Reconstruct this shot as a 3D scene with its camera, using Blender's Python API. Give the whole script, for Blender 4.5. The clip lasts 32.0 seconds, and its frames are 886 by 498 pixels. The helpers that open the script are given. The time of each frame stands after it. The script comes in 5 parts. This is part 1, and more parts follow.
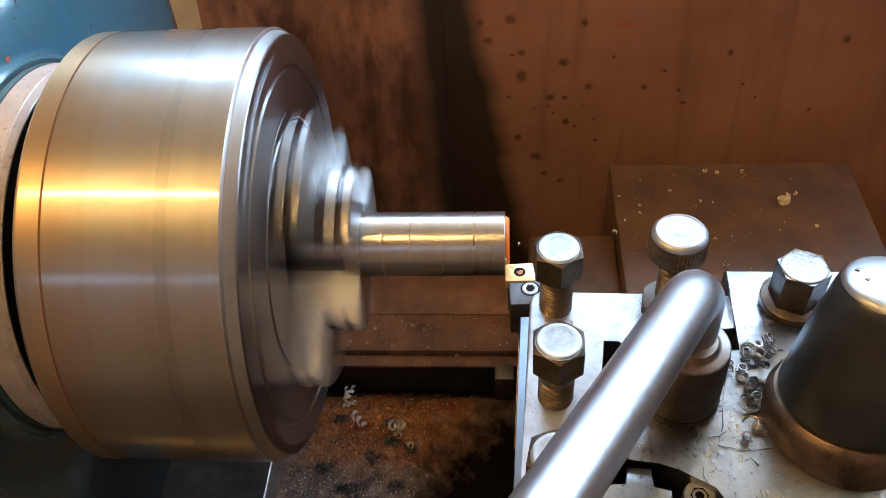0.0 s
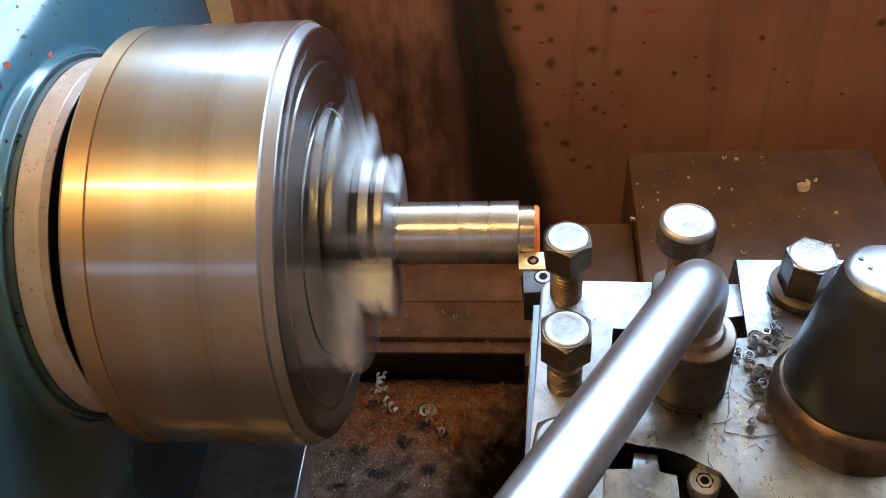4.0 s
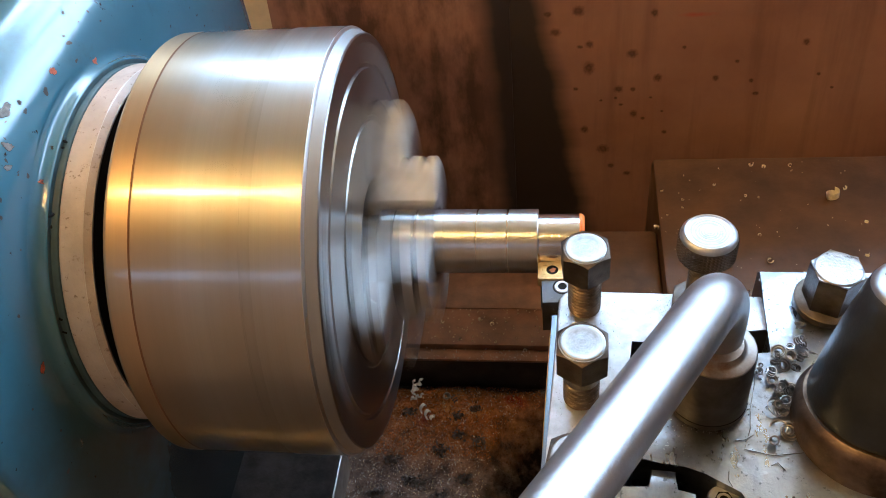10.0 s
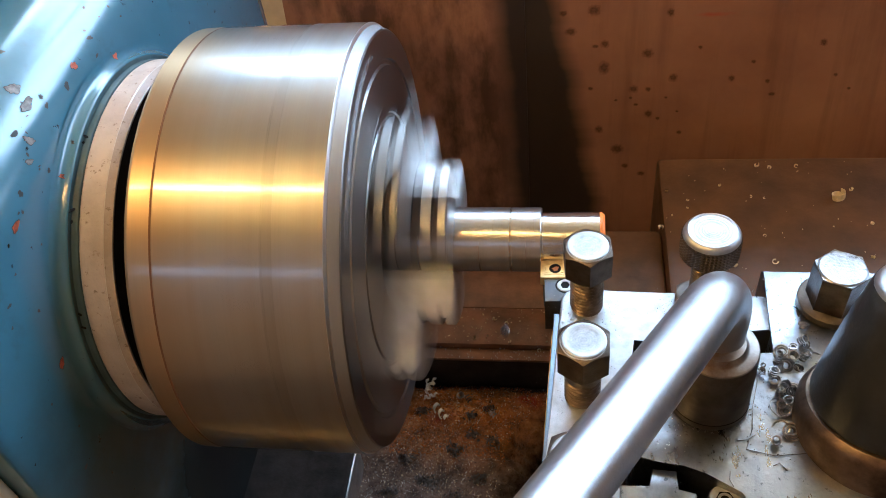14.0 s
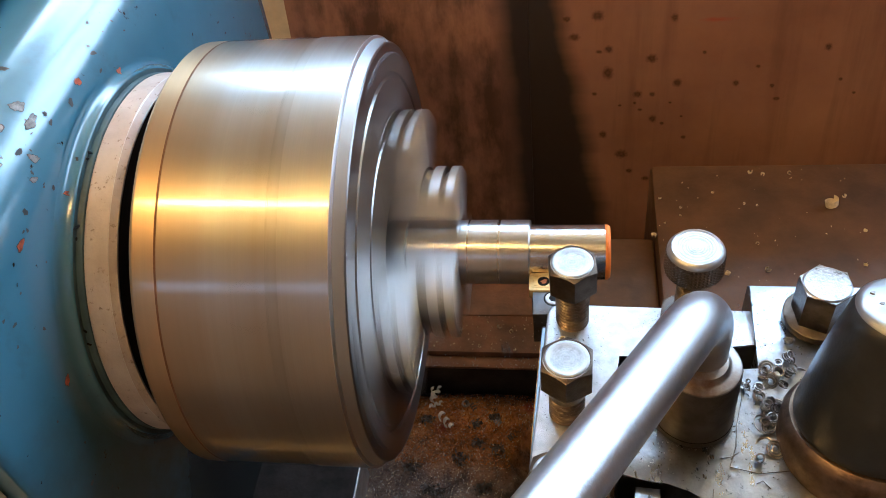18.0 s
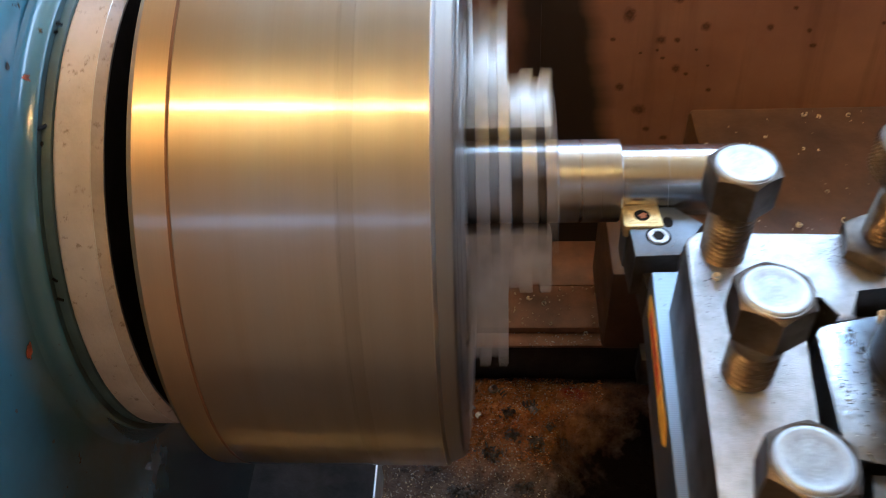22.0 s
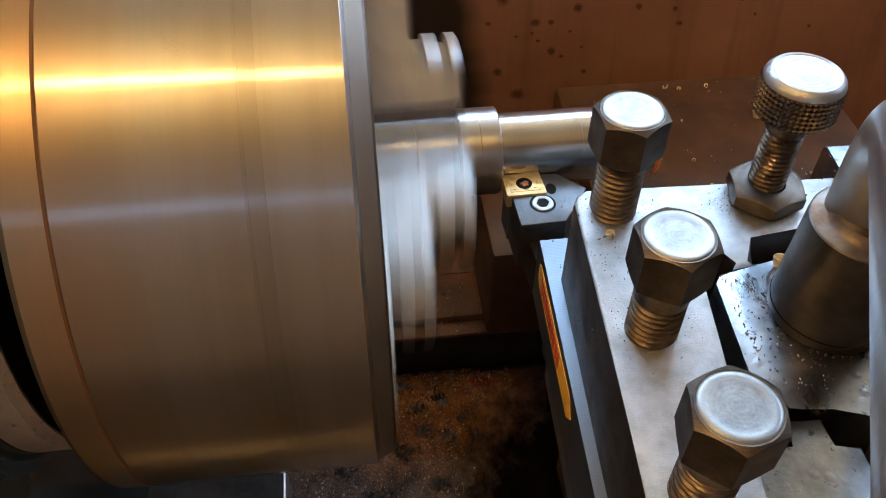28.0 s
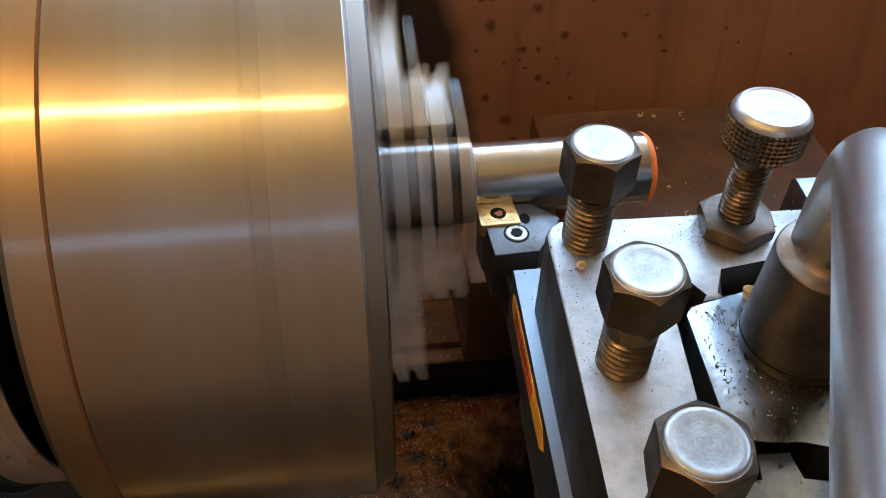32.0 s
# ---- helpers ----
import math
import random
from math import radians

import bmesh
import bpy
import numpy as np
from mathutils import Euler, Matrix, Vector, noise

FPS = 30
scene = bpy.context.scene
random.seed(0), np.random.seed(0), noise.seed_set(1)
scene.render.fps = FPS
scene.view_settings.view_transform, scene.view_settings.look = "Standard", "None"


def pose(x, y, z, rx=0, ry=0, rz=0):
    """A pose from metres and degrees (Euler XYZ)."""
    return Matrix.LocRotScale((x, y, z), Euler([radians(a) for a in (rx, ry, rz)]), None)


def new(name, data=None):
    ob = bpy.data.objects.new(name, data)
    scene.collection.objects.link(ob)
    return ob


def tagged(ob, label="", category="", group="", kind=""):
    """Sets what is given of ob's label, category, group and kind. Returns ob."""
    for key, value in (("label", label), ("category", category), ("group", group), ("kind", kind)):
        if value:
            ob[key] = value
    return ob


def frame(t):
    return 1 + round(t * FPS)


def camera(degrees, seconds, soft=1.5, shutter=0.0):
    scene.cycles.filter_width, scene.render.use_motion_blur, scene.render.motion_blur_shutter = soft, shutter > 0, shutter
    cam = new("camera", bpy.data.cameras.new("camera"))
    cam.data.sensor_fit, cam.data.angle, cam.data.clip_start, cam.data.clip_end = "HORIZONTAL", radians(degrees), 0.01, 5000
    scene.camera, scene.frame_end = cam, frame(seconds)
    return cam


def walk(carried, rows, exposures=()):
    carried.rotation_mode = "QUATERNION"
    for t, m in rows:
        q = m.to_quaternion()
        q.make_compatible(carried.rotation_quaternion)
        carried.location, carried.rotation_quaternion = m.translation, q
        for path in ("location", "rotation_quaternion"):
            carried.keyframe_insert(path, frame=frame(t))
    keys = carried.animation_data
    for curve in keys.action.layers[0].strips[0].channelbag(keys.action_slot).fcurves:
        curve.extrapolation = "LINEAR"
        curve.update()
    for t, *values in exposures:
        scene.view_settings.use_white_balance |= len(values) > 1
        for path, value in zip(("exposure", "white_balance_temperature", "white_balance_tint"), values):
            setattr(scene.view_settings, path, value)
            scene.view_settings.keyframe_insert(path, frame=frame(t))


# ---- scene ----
cam = camera(55.23, 32.0, 0.95, 0.62)
walk(cam, [
    (0, pose(-0.0053, -0.2758, 0.2829, 43.99, 3.31, 2.83)),
    (0.5, pose(-0.0054, -0.2773, 0.2834, 43.70, 3.39, 3.14)),
    (1, pose(-0.0069, -0.2785, 0.2854, 43.61, 3.54, 3.33)),
    (1.5, pose(-0.0073, -0.2800, 0.2868, 43.50, 3.71, 3.39)),
    (2, pose(-0.0073, -0.2800, 0.2870, 43.35, 3.96, 3.47)),
    (2.5, pose(-0.0071, -0.2793, 0.2868, 43.18, 4.27, 3.54)),
    (3, pose(-0.0060, -0.2786, 0.2874, 43.09, 4.52, 3.64)),
    (3.5, pose(-0.0059, -0.2786, 0.2878, 43.07, 4.71, 3.83)),
    (5.5, pose(-0.0079, -0.2804, 0.2889, 43.33, 5.06, 4.44)),
    (6, pose(-0.0084, -0.2789, 0.2883, 43.34, 5.20, 4.59)),
    (6.5, pose(-0.0088, -0.2778, 0.2886, 43.36, 5.30, 4.69)),
    (7, pose(-0.0098, -0.2776, 0.2879, 43.35, 5.48, 4.84)),
    (7.5, pose(-0.0105, -0.2776, 0.2875, 43.36, 5.53, 4.95)),
    (8, pose(-0.0116, -0.2767, 0.2876, 43.41, 5.62, 5.06)),
    (8.5, pose(-0.0121, -0.2763, 0.2870, 43.41, 5.72, 5.17)),
    (9, pose(-0.0123, -0.2755, 0.2872, 43.51, 5.84, 5.27)),
    (9.5, pose(-0.0127, -0.2746, 0.2866, 43.45, 5.86, 5.40)),
    (10, pose(-0.0139, -0.2738, 0.2867, 43.43, 5.88, 5.57)),
    (10.5, pose(-0.0154, -0.2738, 0.2866, 43.39, 5.88, 5.66)),
    (11, pose(-0.0162, -0.2740, 0.2870, 43.45, 5.91, 5.74)),
    (11.5, pose(-0.0167, -0.2735, 0.2868, 43.48, 5.93, 5.83)),
    (12, pose(-0.0177, -0.2729, 0.2863, 43.46, 5.90, 5.88)),
    (12.5, pose(-0.0187, -0.2733, 0.2864, 43.44, 5.90, 5.96)),
    (13, pose(-0.0191, -0.2738, 0.2871, 43.54, 5.89, 6.04)),
    (13.5, pose(-0.0193, -0.2743, 0.2855, 43.50, 5.91, 6.14)),
    (14, pose(-0.0201, -0.2740, 0.2850, 43.54, 5.90, 6.15)),
    (14.5, pose(-0.0209, -0.2723, 0.2859, 43.66, 5.92, 6.20)),
    (16.5, pose(-0.0207, -0.2688, 0.2880, 43.38, 6.25, 6.03)),
    (17, pose(-0.0217, -0.2678, 0.2884, 43.41, 6.36, 5.99)),
    (17.5, pose(-0.0217, -0.2681, 0.2886, 43.41, 6.28, 6.02)),
    (18, pose(-0.0211, -0.2686, 0.2889, 43.44, 6.24, 6.11)),
    (18.5, pose(-0.0212, -0.2685, 0.2889, 43.49, 6.19, 6.21)),
    (19, pose(-0.0226, -0.2682, 0.2885, 43.56, 6.17, 6.31)),
    (19.5, pose(-0.0236, -0.2684, 0.2882, 43.57, 6.08, 6.44)),
    (20, pose(-0.0289, -0.2681, 0.2863, 43.48, 5.84, 6.72)),
    (20.5, pose(-0.0447, -0.2619, 0.2776, 43.26, 5.46, 6.55)),
    (21, pose(-0.0613, -0.2509, 0.2644, 43.25, 5.38, 5.76)),
    (21.5, pose(-0.0718, -0.2440, 0.2364, 43.20, 3.75, 2.89)),
    (22, pose(-0.0921, -0.2290, 0.2081, 43.30, 2.90, 2.13)),
    (22.5, pose(-0.1089, -0.2167, 0.1896, 42.43, 1.34, 2.37)),
    (23, pose(-0.1164, -0.2096, 0.1911, 41.20, -0.21, 1.35)),
    (23.5, pose(-0.1141, -0.2093, 0.1910, 41.39, -2.31, -0.09)),
    (24, pose(-0.1130, -0.2089, 0.1939, 41.58, -2.65, -0.66)),
    (24.5, pose(-0.1031, -0.2017, 0.1994, 41.96, -2.74, -1.64)),
    (25, pose(-0.0994, -0.2019, 0.2047, 41.90, -1.74, -3.78)),
    (25.5, pose(-0.0986, -0.2034, 0.2035, 42.06, -1.13, -5.44)),
    (27.5, pose(-0.1003, -0.2154, 0.1964, 42.88, -0.50, -6.86)),
    (28, pose(-0.1065, -0.2214, 0.1871, 43.62, -0.53, -6.94)),
    (28.5, pose(-0.1059, -0.2187, 0.1872, 44.11, -0.72, -7.04)),
    (29, pose(-0.1075, -0.2172, 0.1896, 44.40, -0.94, -7.26)),
    (29.5, pose(-0.1090, -0.2180, 0.1898, 44.51, -1.05, -7.48)),
    (30, pose(-0.1100, -0.2190, 0.1897, 44.64, -1.14, -7.67)),
    (30.5, pose(-0.1101, -0.2188, 0.1900, 44.84, -1.30, -7.83)),
    (31, pose(-0.1105, -0.2188, 0.1899, 45.00, -1.46, -7.96)),
    (31.5, pose(-0.1115, -0.2188, 0.1899, 45.14, -1.52, -7.93)),
    (32, pose(-0.1116, -0.2200, 0.1887, 45.17, -1.43, -7.83)),
], exposures=[(0, 0.27, 5390, 10), (6, 0.31, 5270, 10), (20, 0.31, 5270, 10), (21.2, 0.28, 5280, 10), (22.0, 0.24, 5050, 10), (22.6, 0.36, 5050, 10), (23.2, 0.64, 5030, 10), (24.6, 0.06, 5030, 10), (25.5, -0.24, 5180, 10), (28, 0.0, 5350, 10), (30, 0.0, 5350, 10), (32, 0.02, 5330, 10)])

# ---- light: a workshop with a daylight window behind the machine, a warm tube lamp above ----
world = bpy.data.worlds.new("workshop_world")
scene.world = world
world.use_nodes = True
world.node_tree.nodes["Background"].inputs[0].default_value = (0.9, 0.75, 0.6, 1)
world.node_tree.nodes["Background"].inputs[1].default_value = 0.05
scene.view_settings.exposure = 0.0

MM = 0.001
FEED = 1.903          # carriage feed towards the chuck, mm per second
CARRIAGE = []         # things that ride on the carriage


# ---- materials ----
def nodes_of(name):
    m = bpy.data.materials.new(name)
    m.use_nodes = True
    nt = m.node_tree
    return m, nt, nt.nodes["Principled BSDF"]


def node(nt, kind, **inputs):
    n = nt.nodes.new(kind)
    for k, val in inputs.items():
        key = int(k[1:]) if k[0] == "i" and k[1:].isdigit() else k.replace("_", " ")
        n.inputs[key].default_value = val
    return n


def ramp(nt, fac, stops):
    r = nt.nodes.new("ShaderNodeValToRGB")
    nt.links.new(fac, r.inputs[0])
    el = r.color_ramp.elements
    while len(el) < len(stops):
        el.new(0.5)
    for e, (p, c) in zip(el, stops):
        e.position = p
        e.color = (*c, 1) if len(c) == 3 else (c[0], c[0], c[0], 1)
    return r.outputs[0]


def noise_tex(nt, vec, scale, detail=4.0, rough=0.55):
    n = node(nt, "ShaderNodeTexNoise", Scale=scale, Detail=detail, Roughness=rough)
    nt.links.new(vec, n.inputs["Vector"])
    return n.outputs["Fac"]


def coords(nt, stretch=(1, 1, 1)):
    tc = nt.nodes.new("ShaderNodeTexCoord")
    mp = nt.nodes.new("ShaderNodeMapping")
    mp.inputs["Scale"].default_value = stretch
    nt.links.new(tc.outputs["Object"], mp.inputs[0])
    return mp.outputs[0]


def bump(nt, bsdf, height, strength, dist=0.001):
    b = node(nt, "ShaderNodeBump", Strength=strength, Distance=dist)
    nt.links.new(height, b.inputs["Height"])
    nt.links.new(b.outputs[0], bsdf.inputs["Normal"])


def mix(nt, fac, a, b, mode="MIX"):
    m = nt.nodes.new("ShaderNodeMix")
    m.data_type, m.blend_type = "RGBA", mode
    for s, val in ((0, fac), (6, a), (7, b)):
        if isinstance(val, (int, float)):
            m.inputs[s].default_value = val
        elif isinstance(val, tuple):
            m.inputs[s].default_value = (*val, 1)
        else:
            nt.links.new(val, m.inputs[s])
    return m.outputs[2]


def steel(name, light, dark, rough, grime=0.5, scale=60, bumps=0.15, metal=1.0, spots=None):
    """Bare or oiled steel: two scales of tarnish, fine grain, smudged gloss."""
    m, nt, b = nodes_of(name)
    co = coords(nt)
    big = noise_tex(nt, co, scale, 5, 0.6)
    fine = noise_tex(nt, co, scale * 14, 3, 0.6)
    col = ramp(nt, big, [(0.5 - grime * 0.3, dark), (0.62, light)])
    if spots:
        sp = ramp(nt, noise_tex(nt, co, scale * 5, 4, 0.7), [(0.60, (0,)), (0.68, (1,))])
        col = mix(nt, sp, col, spots)
    nt.links.new(col, b.inputs["Base Color"])
    b.inputs["Metallic"].default_value = metal
    r = ramp(nt, big, [(0.3, (min(1, rough + 0.15),)), (0.7, (rough,))])
    nt.links.new(r, b.inputs["Roughness"])
    bump(nt, b, fine, bumps, 0.0004)
    return m


def turned(name, light, rough, aniso=0.75, rings=900, film=0.0, tarnish=None):
    """Lathe-turned steel: fine rings round the spindle, gloss drawn out along it."""
    m, nt, b = nodes_of(name)
    co = coords(nt, (rings, 4, 4))
    ring = noise_tex(nt, co, 1.0, 2, 0.5)
    smudge = noise_tex(nt, coords(nt, (70, 2, 2)), 1.0, 4, 0.6)
    c = ramp(nt, ring, [(0.3, tuple(v * 0.965 for v in light)), (0.7, light)])
    c = mix(nt, ramp(nt, smudge, [(0.4, (0,)), (0.75, (0.5,))]), c, tuple(v * t for v, t in zip(light, (0.72, 0.62, 0.5))))
    if tarnish:       # heat-browned from one end, fading along the spindle: start, end in mm, colour
        start, end, brown = tarnish
        sep = nt.nodes.new("ShaderNodeSeparateXYZ")
        nt.links.new(nt.nodes.new("ShaderNodeTexCoord").outputs["Object"], sep.inputs[0])
        mr = node(nt, "ShaderNodeMapRange")
        mr.inputs[1].default_value, mr.inputs[2].default_value, mr.inputs[3].default_value, mr.inputs[4].default_value = start * MM, end * MM, 0.8, 0.0
        nt.links.new(sep.outputs[0], mr.inputs[0])
        c = mix(nt, mr.outputs[0], c, brown)
    nt.links.new(c, b.inputs["Base Color"])
    b.inputs["Metallic"].default_value = 1.0
    worn = noise_tex(nt, coords(nt, (170, 3, 3)), 1.0, 5, 0.7)
    nt.links.new(ramp(nt, worn, [(0.32, (rough * 1.18,)), (0.5, (rough,)), (0.68, (rough * 0.84,))]), b.inputs["Roughness"])
    b.inputs["Anisotropic"].default_value = aniso
    b.inputs["Anisotropic Rotation"].default_value = 0.25
    b.inputs["Coat Weight"].default_value = film      # a thin film of oil
    b.inputs["Coat Roughness"].default_value = 0.12
    b.inputs["Coat IOR"].default_value = 1.9
    tg = nt.nodes.new("ShaderNodeTangent")
    tg.direction_type, tg.axis = "RADIAL", "X"
    nt.links.new(tg.outputs[0], b.inputs["Tangent"])
    return m


def plain(name, colour, rough, metal=0.0, var=0.25, scale=80, bumps=0.1, coat=0.0):
    m, nt, b = nodes_of(name)
    co = coords(nt)
    n1 = noise_tex(nt, co, scale, 5, 0.6)
    n2 = noise_tex(nt, co, scale * 9, 3, 0.6)
    c = ramp(nt, n1, [(0.3, tuple(v * (1 - var) for v in colour)), (0.7, tuple(min(1, v * (1 + var)) for v in colour))])
    nt.links.new(c, b.inputs["Base Color"])
    b.inputs["Metallic"].default_value = metal
    nt.links.new(ramp(nt, n1, [(0.3, (min(1, rough * 1.2),)), (0.7, (rough * 0.85,))]), b.inputs["Roughness"])
    b.inputs["Coat Weight"].default_value = coat
    b.inputs["Coat Roughness"].default_value = 0.15
    bump(nt, b, n2, bumps, 0.0005)
    return m


def glowing(name, colour, strength):
    m, nt, b = nodes_of(name)
    b.inputs["Base Color"].default_value = (0, 0, 0, 1)
    b.inputs["Emission Color"].default_value = (*colour, 1)
    b.inputs["Emission Strength"].default_value = strength
    return m


M_CHUCK = turned("turned_chuck_steel", (0.395, 0.372, 0.34), 0.42, 0.5, 2600, 1.0, (-175, -152, (0.40, 0.275, 0.15)))
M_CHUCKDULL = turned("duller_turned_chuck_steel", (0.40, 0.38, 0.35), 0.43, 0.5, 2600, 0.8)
M_CHUCKLINE = turned("tarnished_turned_line", (0.36, 0.34, 0.31), 0.45, 0.5, 2200, 0.6)
M_BACKPLATE = turned("backplate_steel", (0.52, 0.365, 0.205), 0.44, 0.5, 2600, 0.6)
M_FACE = turned("chuck_face_steel", (0.38, 0.37, 0.355), 0.33, 0.3)
M_RIMCONE = turned("rough_turned_rim", (0.44, 0.44, 0.44), 0.46, 0.0)
M_CHAMFER = turned("bright_chamfer_steel", (0.8, 0.8, 0.8), 0.34, 0.3)
M_JAW = steel("jaw_steel", (0.68, 0.675, 0.665), (0.48, 0.47, 0.455), 0.36, 0.4, 90)
M_JAWROUND = steel("tarnished_jaw_steel", (0.46, 0.455, 0.45), (0.30, 0.295, 0.29), 0.32, 0.5, 90)
M_JAWDARK = steel("jaw_groove_steel", (0.05, 0.042, 0.038), (0.025, 0.02, 0.018), 0.5)
M_WORK = turned("bright_turned_bar", (0.60, 0.605, 0.615), 0.24, 0.4, 5000)
M_WORKRAW = turned("drawn_bar_steel", (0.56, 0.565, 0.575), 0.30, 0.4, 5000)
M_ORANGE = plain("orange_paint_mark", (0.85, 0.22, 0.02), 0.5, 0, 0.15)
M_RUST = plain("rust_line", (0.16, 0.07, 0.025), 0.7, 0.2)
# black without gloss: painted shade in gaps and holes, and real grime
M_BLACKGAP = plain("shade_and_grime_black", (0.006, 0.005, 0.005), 0.6)
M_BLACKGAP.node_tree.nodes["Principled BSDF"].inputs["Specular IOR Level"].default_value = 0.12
M_BOLT = steel("bolt_steel", (0.155, 0.125, 0.10), (0.075, 0.058, 0.045), 0.32, 0.6, 120, 0.3)


def faced(name, light, dark, core, pitch, rings):
    """A faced steel end: fine rings, a battered middle of radius core mm, a bright rim."""
    m, nt, b = nodes_of(name)
    co = coords(nt)
    flat = coords(nt, (1, 1, 0))
    ln = nt.nodes.new("ShaderNodeVectorMath")
    ln.operation = "LENGTH"
    nt.links.new(flat, ln.inputs[0])
    mr = node(nt, "ShaderNodeMapRange")
    mr.inputs[1].default_value, mr.inputs[2].default_value = core * 0.00094, core * 0.00108
    nt.links.new(ln.outputs[1], mr.inputs[0])
    w = node(nt, "ShaderNodeTexWave", Scale=2 * math.pi / (20 * pitch), Distortion=1.2, Detail=3.0)
    w.wave_type, w.rings_direction = "RINGS", "Z"
    nt.links.new(flat, w.inputs["Vector"])
    blot = noise_tex(nt, co, 420, 5, 0.7)
    big = noise_tex(nt, co, 130, 4, 0.6)
    mid = mix(nt, ramp(nt, w.outputs["Fac"], [(0.25, (1 - rings,)), (0.75, (1,))]), dark, light)
    mid = mix(nt, ramp(nt, blot, [(0.42, (0,)), (0.62, (0.4,))]), mid, tuple(v * 0.62 for v in dark))
    rim = mix(nt, ramp(nt, big, [(0.45, (0,)), (0.75, (0.6,))]), tuple(min(1, v * 1.15) for v in light), dark)
    nt.links.new(mix(nt, mr.outputs[0], mid, rim), b.inputs["Base Color"])
    b.inputs["Metallic"].default_value = 1.0
    nt.links.new(ramp(nt, big, [(0.35, (0.38,)), (0.7, (0.52,))]), b.inputs["Roughness"])
    bump(nt, b, blot, 0.3, 0.0003)
    return m


M_BOLTTOP = faced("worn_bolt_top", (0.35, 0.355, 0.36), (0.25, 0.25, 0.25), 5.3, 0.0009, 0.2)
M_KNOBTOP = faced("turned_knob_top", (0.46, 0.465, 0.47), (0.27, 0.27, 0.275), 6.9, 0.0009, 0.6)
M_BOLTRIM = steel("bright_bolt_rim", (0.55, 0.55, 0.56), (0.40, 0.40, 0.39), 0.42, 0.8, 190, 0.4)
M_THREAD = steel("thread_steel", (0.19, 0.148, 0.108), (0.07, 0.052, 0.038), 0.33, 0.6, 150)
# dark steel that paints shade onto upright faces
M_SIDESHADE = steel("shaded_dark_side", (0.15, 0.135, 0.12), (0.07, 0.06, 0.05), 0.42, 0.6, 60, 0.35)
M_LEVER = steel("satin_lever_steel", (0.54, 0.545, 0.55), (0.41, 0.41, 0.41), 0.29, 0.5, 40, 0.25)
M_HUB = steel("hub_steel", (0.145, 0.125, 0.11), (0.075, 0.06, 0.05), 0.34, 0.6, 70)
M_CONE = plain("blackened_steel", (0.024, 0.026, 0.029), 0.38, 0.3, 0.35, 60, 0.15, 0.12)
M_CONERING = steel("rusty_collar", (0.21, 0.145, 0.10), (0.07, 0.045, 0.032), 0.42, 0.6, 90)
M_LEDGE = steel("rust_stained_steel", (0.30, 0.27, 0.245), (0.15, 0.09, 0.055), 0.40, 0.5, 90)
M_TOOL = plain("blued_tool_steel", (0.150, 0.168, 0.195), 0.42, 0.75, 0.2, 90, 0.2)


def milled(name, light, dark, rough, pitch):
    """Milled steel with fine cutter marks across it."""
    m, nt, b = nodes_of(name)
    co = coords(nt)
    w = node(nt, "ShaderNodeTexWave", Scale=2 * math.pi / (20 * pitch), Distortion=0.6)
    w.bands_direction = "Y"
    nt.links.new(co, w.inputs["Vector"])
    big = noise_tex(nt, co, 60, 5, 0.6)
    col = mix(nt, ramp(nt, w.outputs["Fac"], [(0.2, (0,)), (0.8, (1,))]), dark, light)
    col = mix(nt, ramp(nt, big, [(0.45, (0,)), (0.8, (0.6,))]), col, dark)
    nt.links.new(col, b.inputs["Base Color"])
    b.inputs["Metallic"].default_value = 1.0
    b.inputs["Roughness"].default_value = rough
    bump(nt, b, w.outputs["Fac"], 0.08, 0.0001)
    return m


M_SHANK = milled("milled_shank", (0.18, 0.20, 0.23), (0.155, 0.172, 0.197), 0.40, 0.0006)
M_GOLD = plain("gold_coated_carbide", (0.86, 0.66, 0.33), 0.38, 0.9, 0.2, 300, 0.3)
M_GOLDDARK = plain("bronze_carbide_relief", (0.62, 0.42, 0.17), 0.38, 0.9, 0.2, 300)
M_PIN = plain("rusty_pin", (0.40, 0.15, 0.06), 0.5, 0.3, 0.3, 300)
M_YELLOW = plain("yellow_label", (0.75, 0.38, 0.02), 0.5)
M_REDINK = plain("red_print", (0.55, 0.07, 0.02), 0.5)
M_SLAB = plain("oily_brown_casting", (0.092, 0.043, 0.018), 0.42, 0.1, 0.4, 35, 0.25)
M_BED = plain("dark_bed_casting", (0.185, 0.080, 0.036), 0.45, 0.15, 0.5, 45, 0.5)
# low-gloss black: oily iron, and painted shade under the lip and in notches
M_BEDDARK = plain("shaded_oily_casting", (0.026, 0.019, 0.015), 0.6, 0.0, 0.6, 60, 0.5)
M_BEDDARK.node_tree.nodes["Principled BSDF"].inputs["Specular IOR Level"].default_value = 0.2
M_BEDSTEEL = steel("bed_steel", (0.17, 0.15, 0.13), (0.07, 0.055, 0.045), 0.42, 0.6, 60)
M_CHIP = steel("swarf_steel", (0.58, 0.56, 0.54), (0.25, 0.23, 0.21), 0.28, 0.5, 300)
# pale and hardly metallic: the glint of bright swarf is in the colour
M_CHIPBRIGHT = plain("painted_glint_swarf", (0.88, 0.86, 0.80), 0.25, 0.1, 0.1, 400)
M_CHIPGOLD = plain("straw_swarf", (0.82, 0.66, 0.43), 0.45, 0.15, 0.3, 300)
M_CHIPDARK = steel("dark_swarf", (0.26, 0.245, 0.235), (0.08, 0.07, 0.065), 0.3, 0.5, 300)
M_CREAM = plain("cream_paint", (0.62, 0.50, 0.33), 0.45, 0, 0.1)
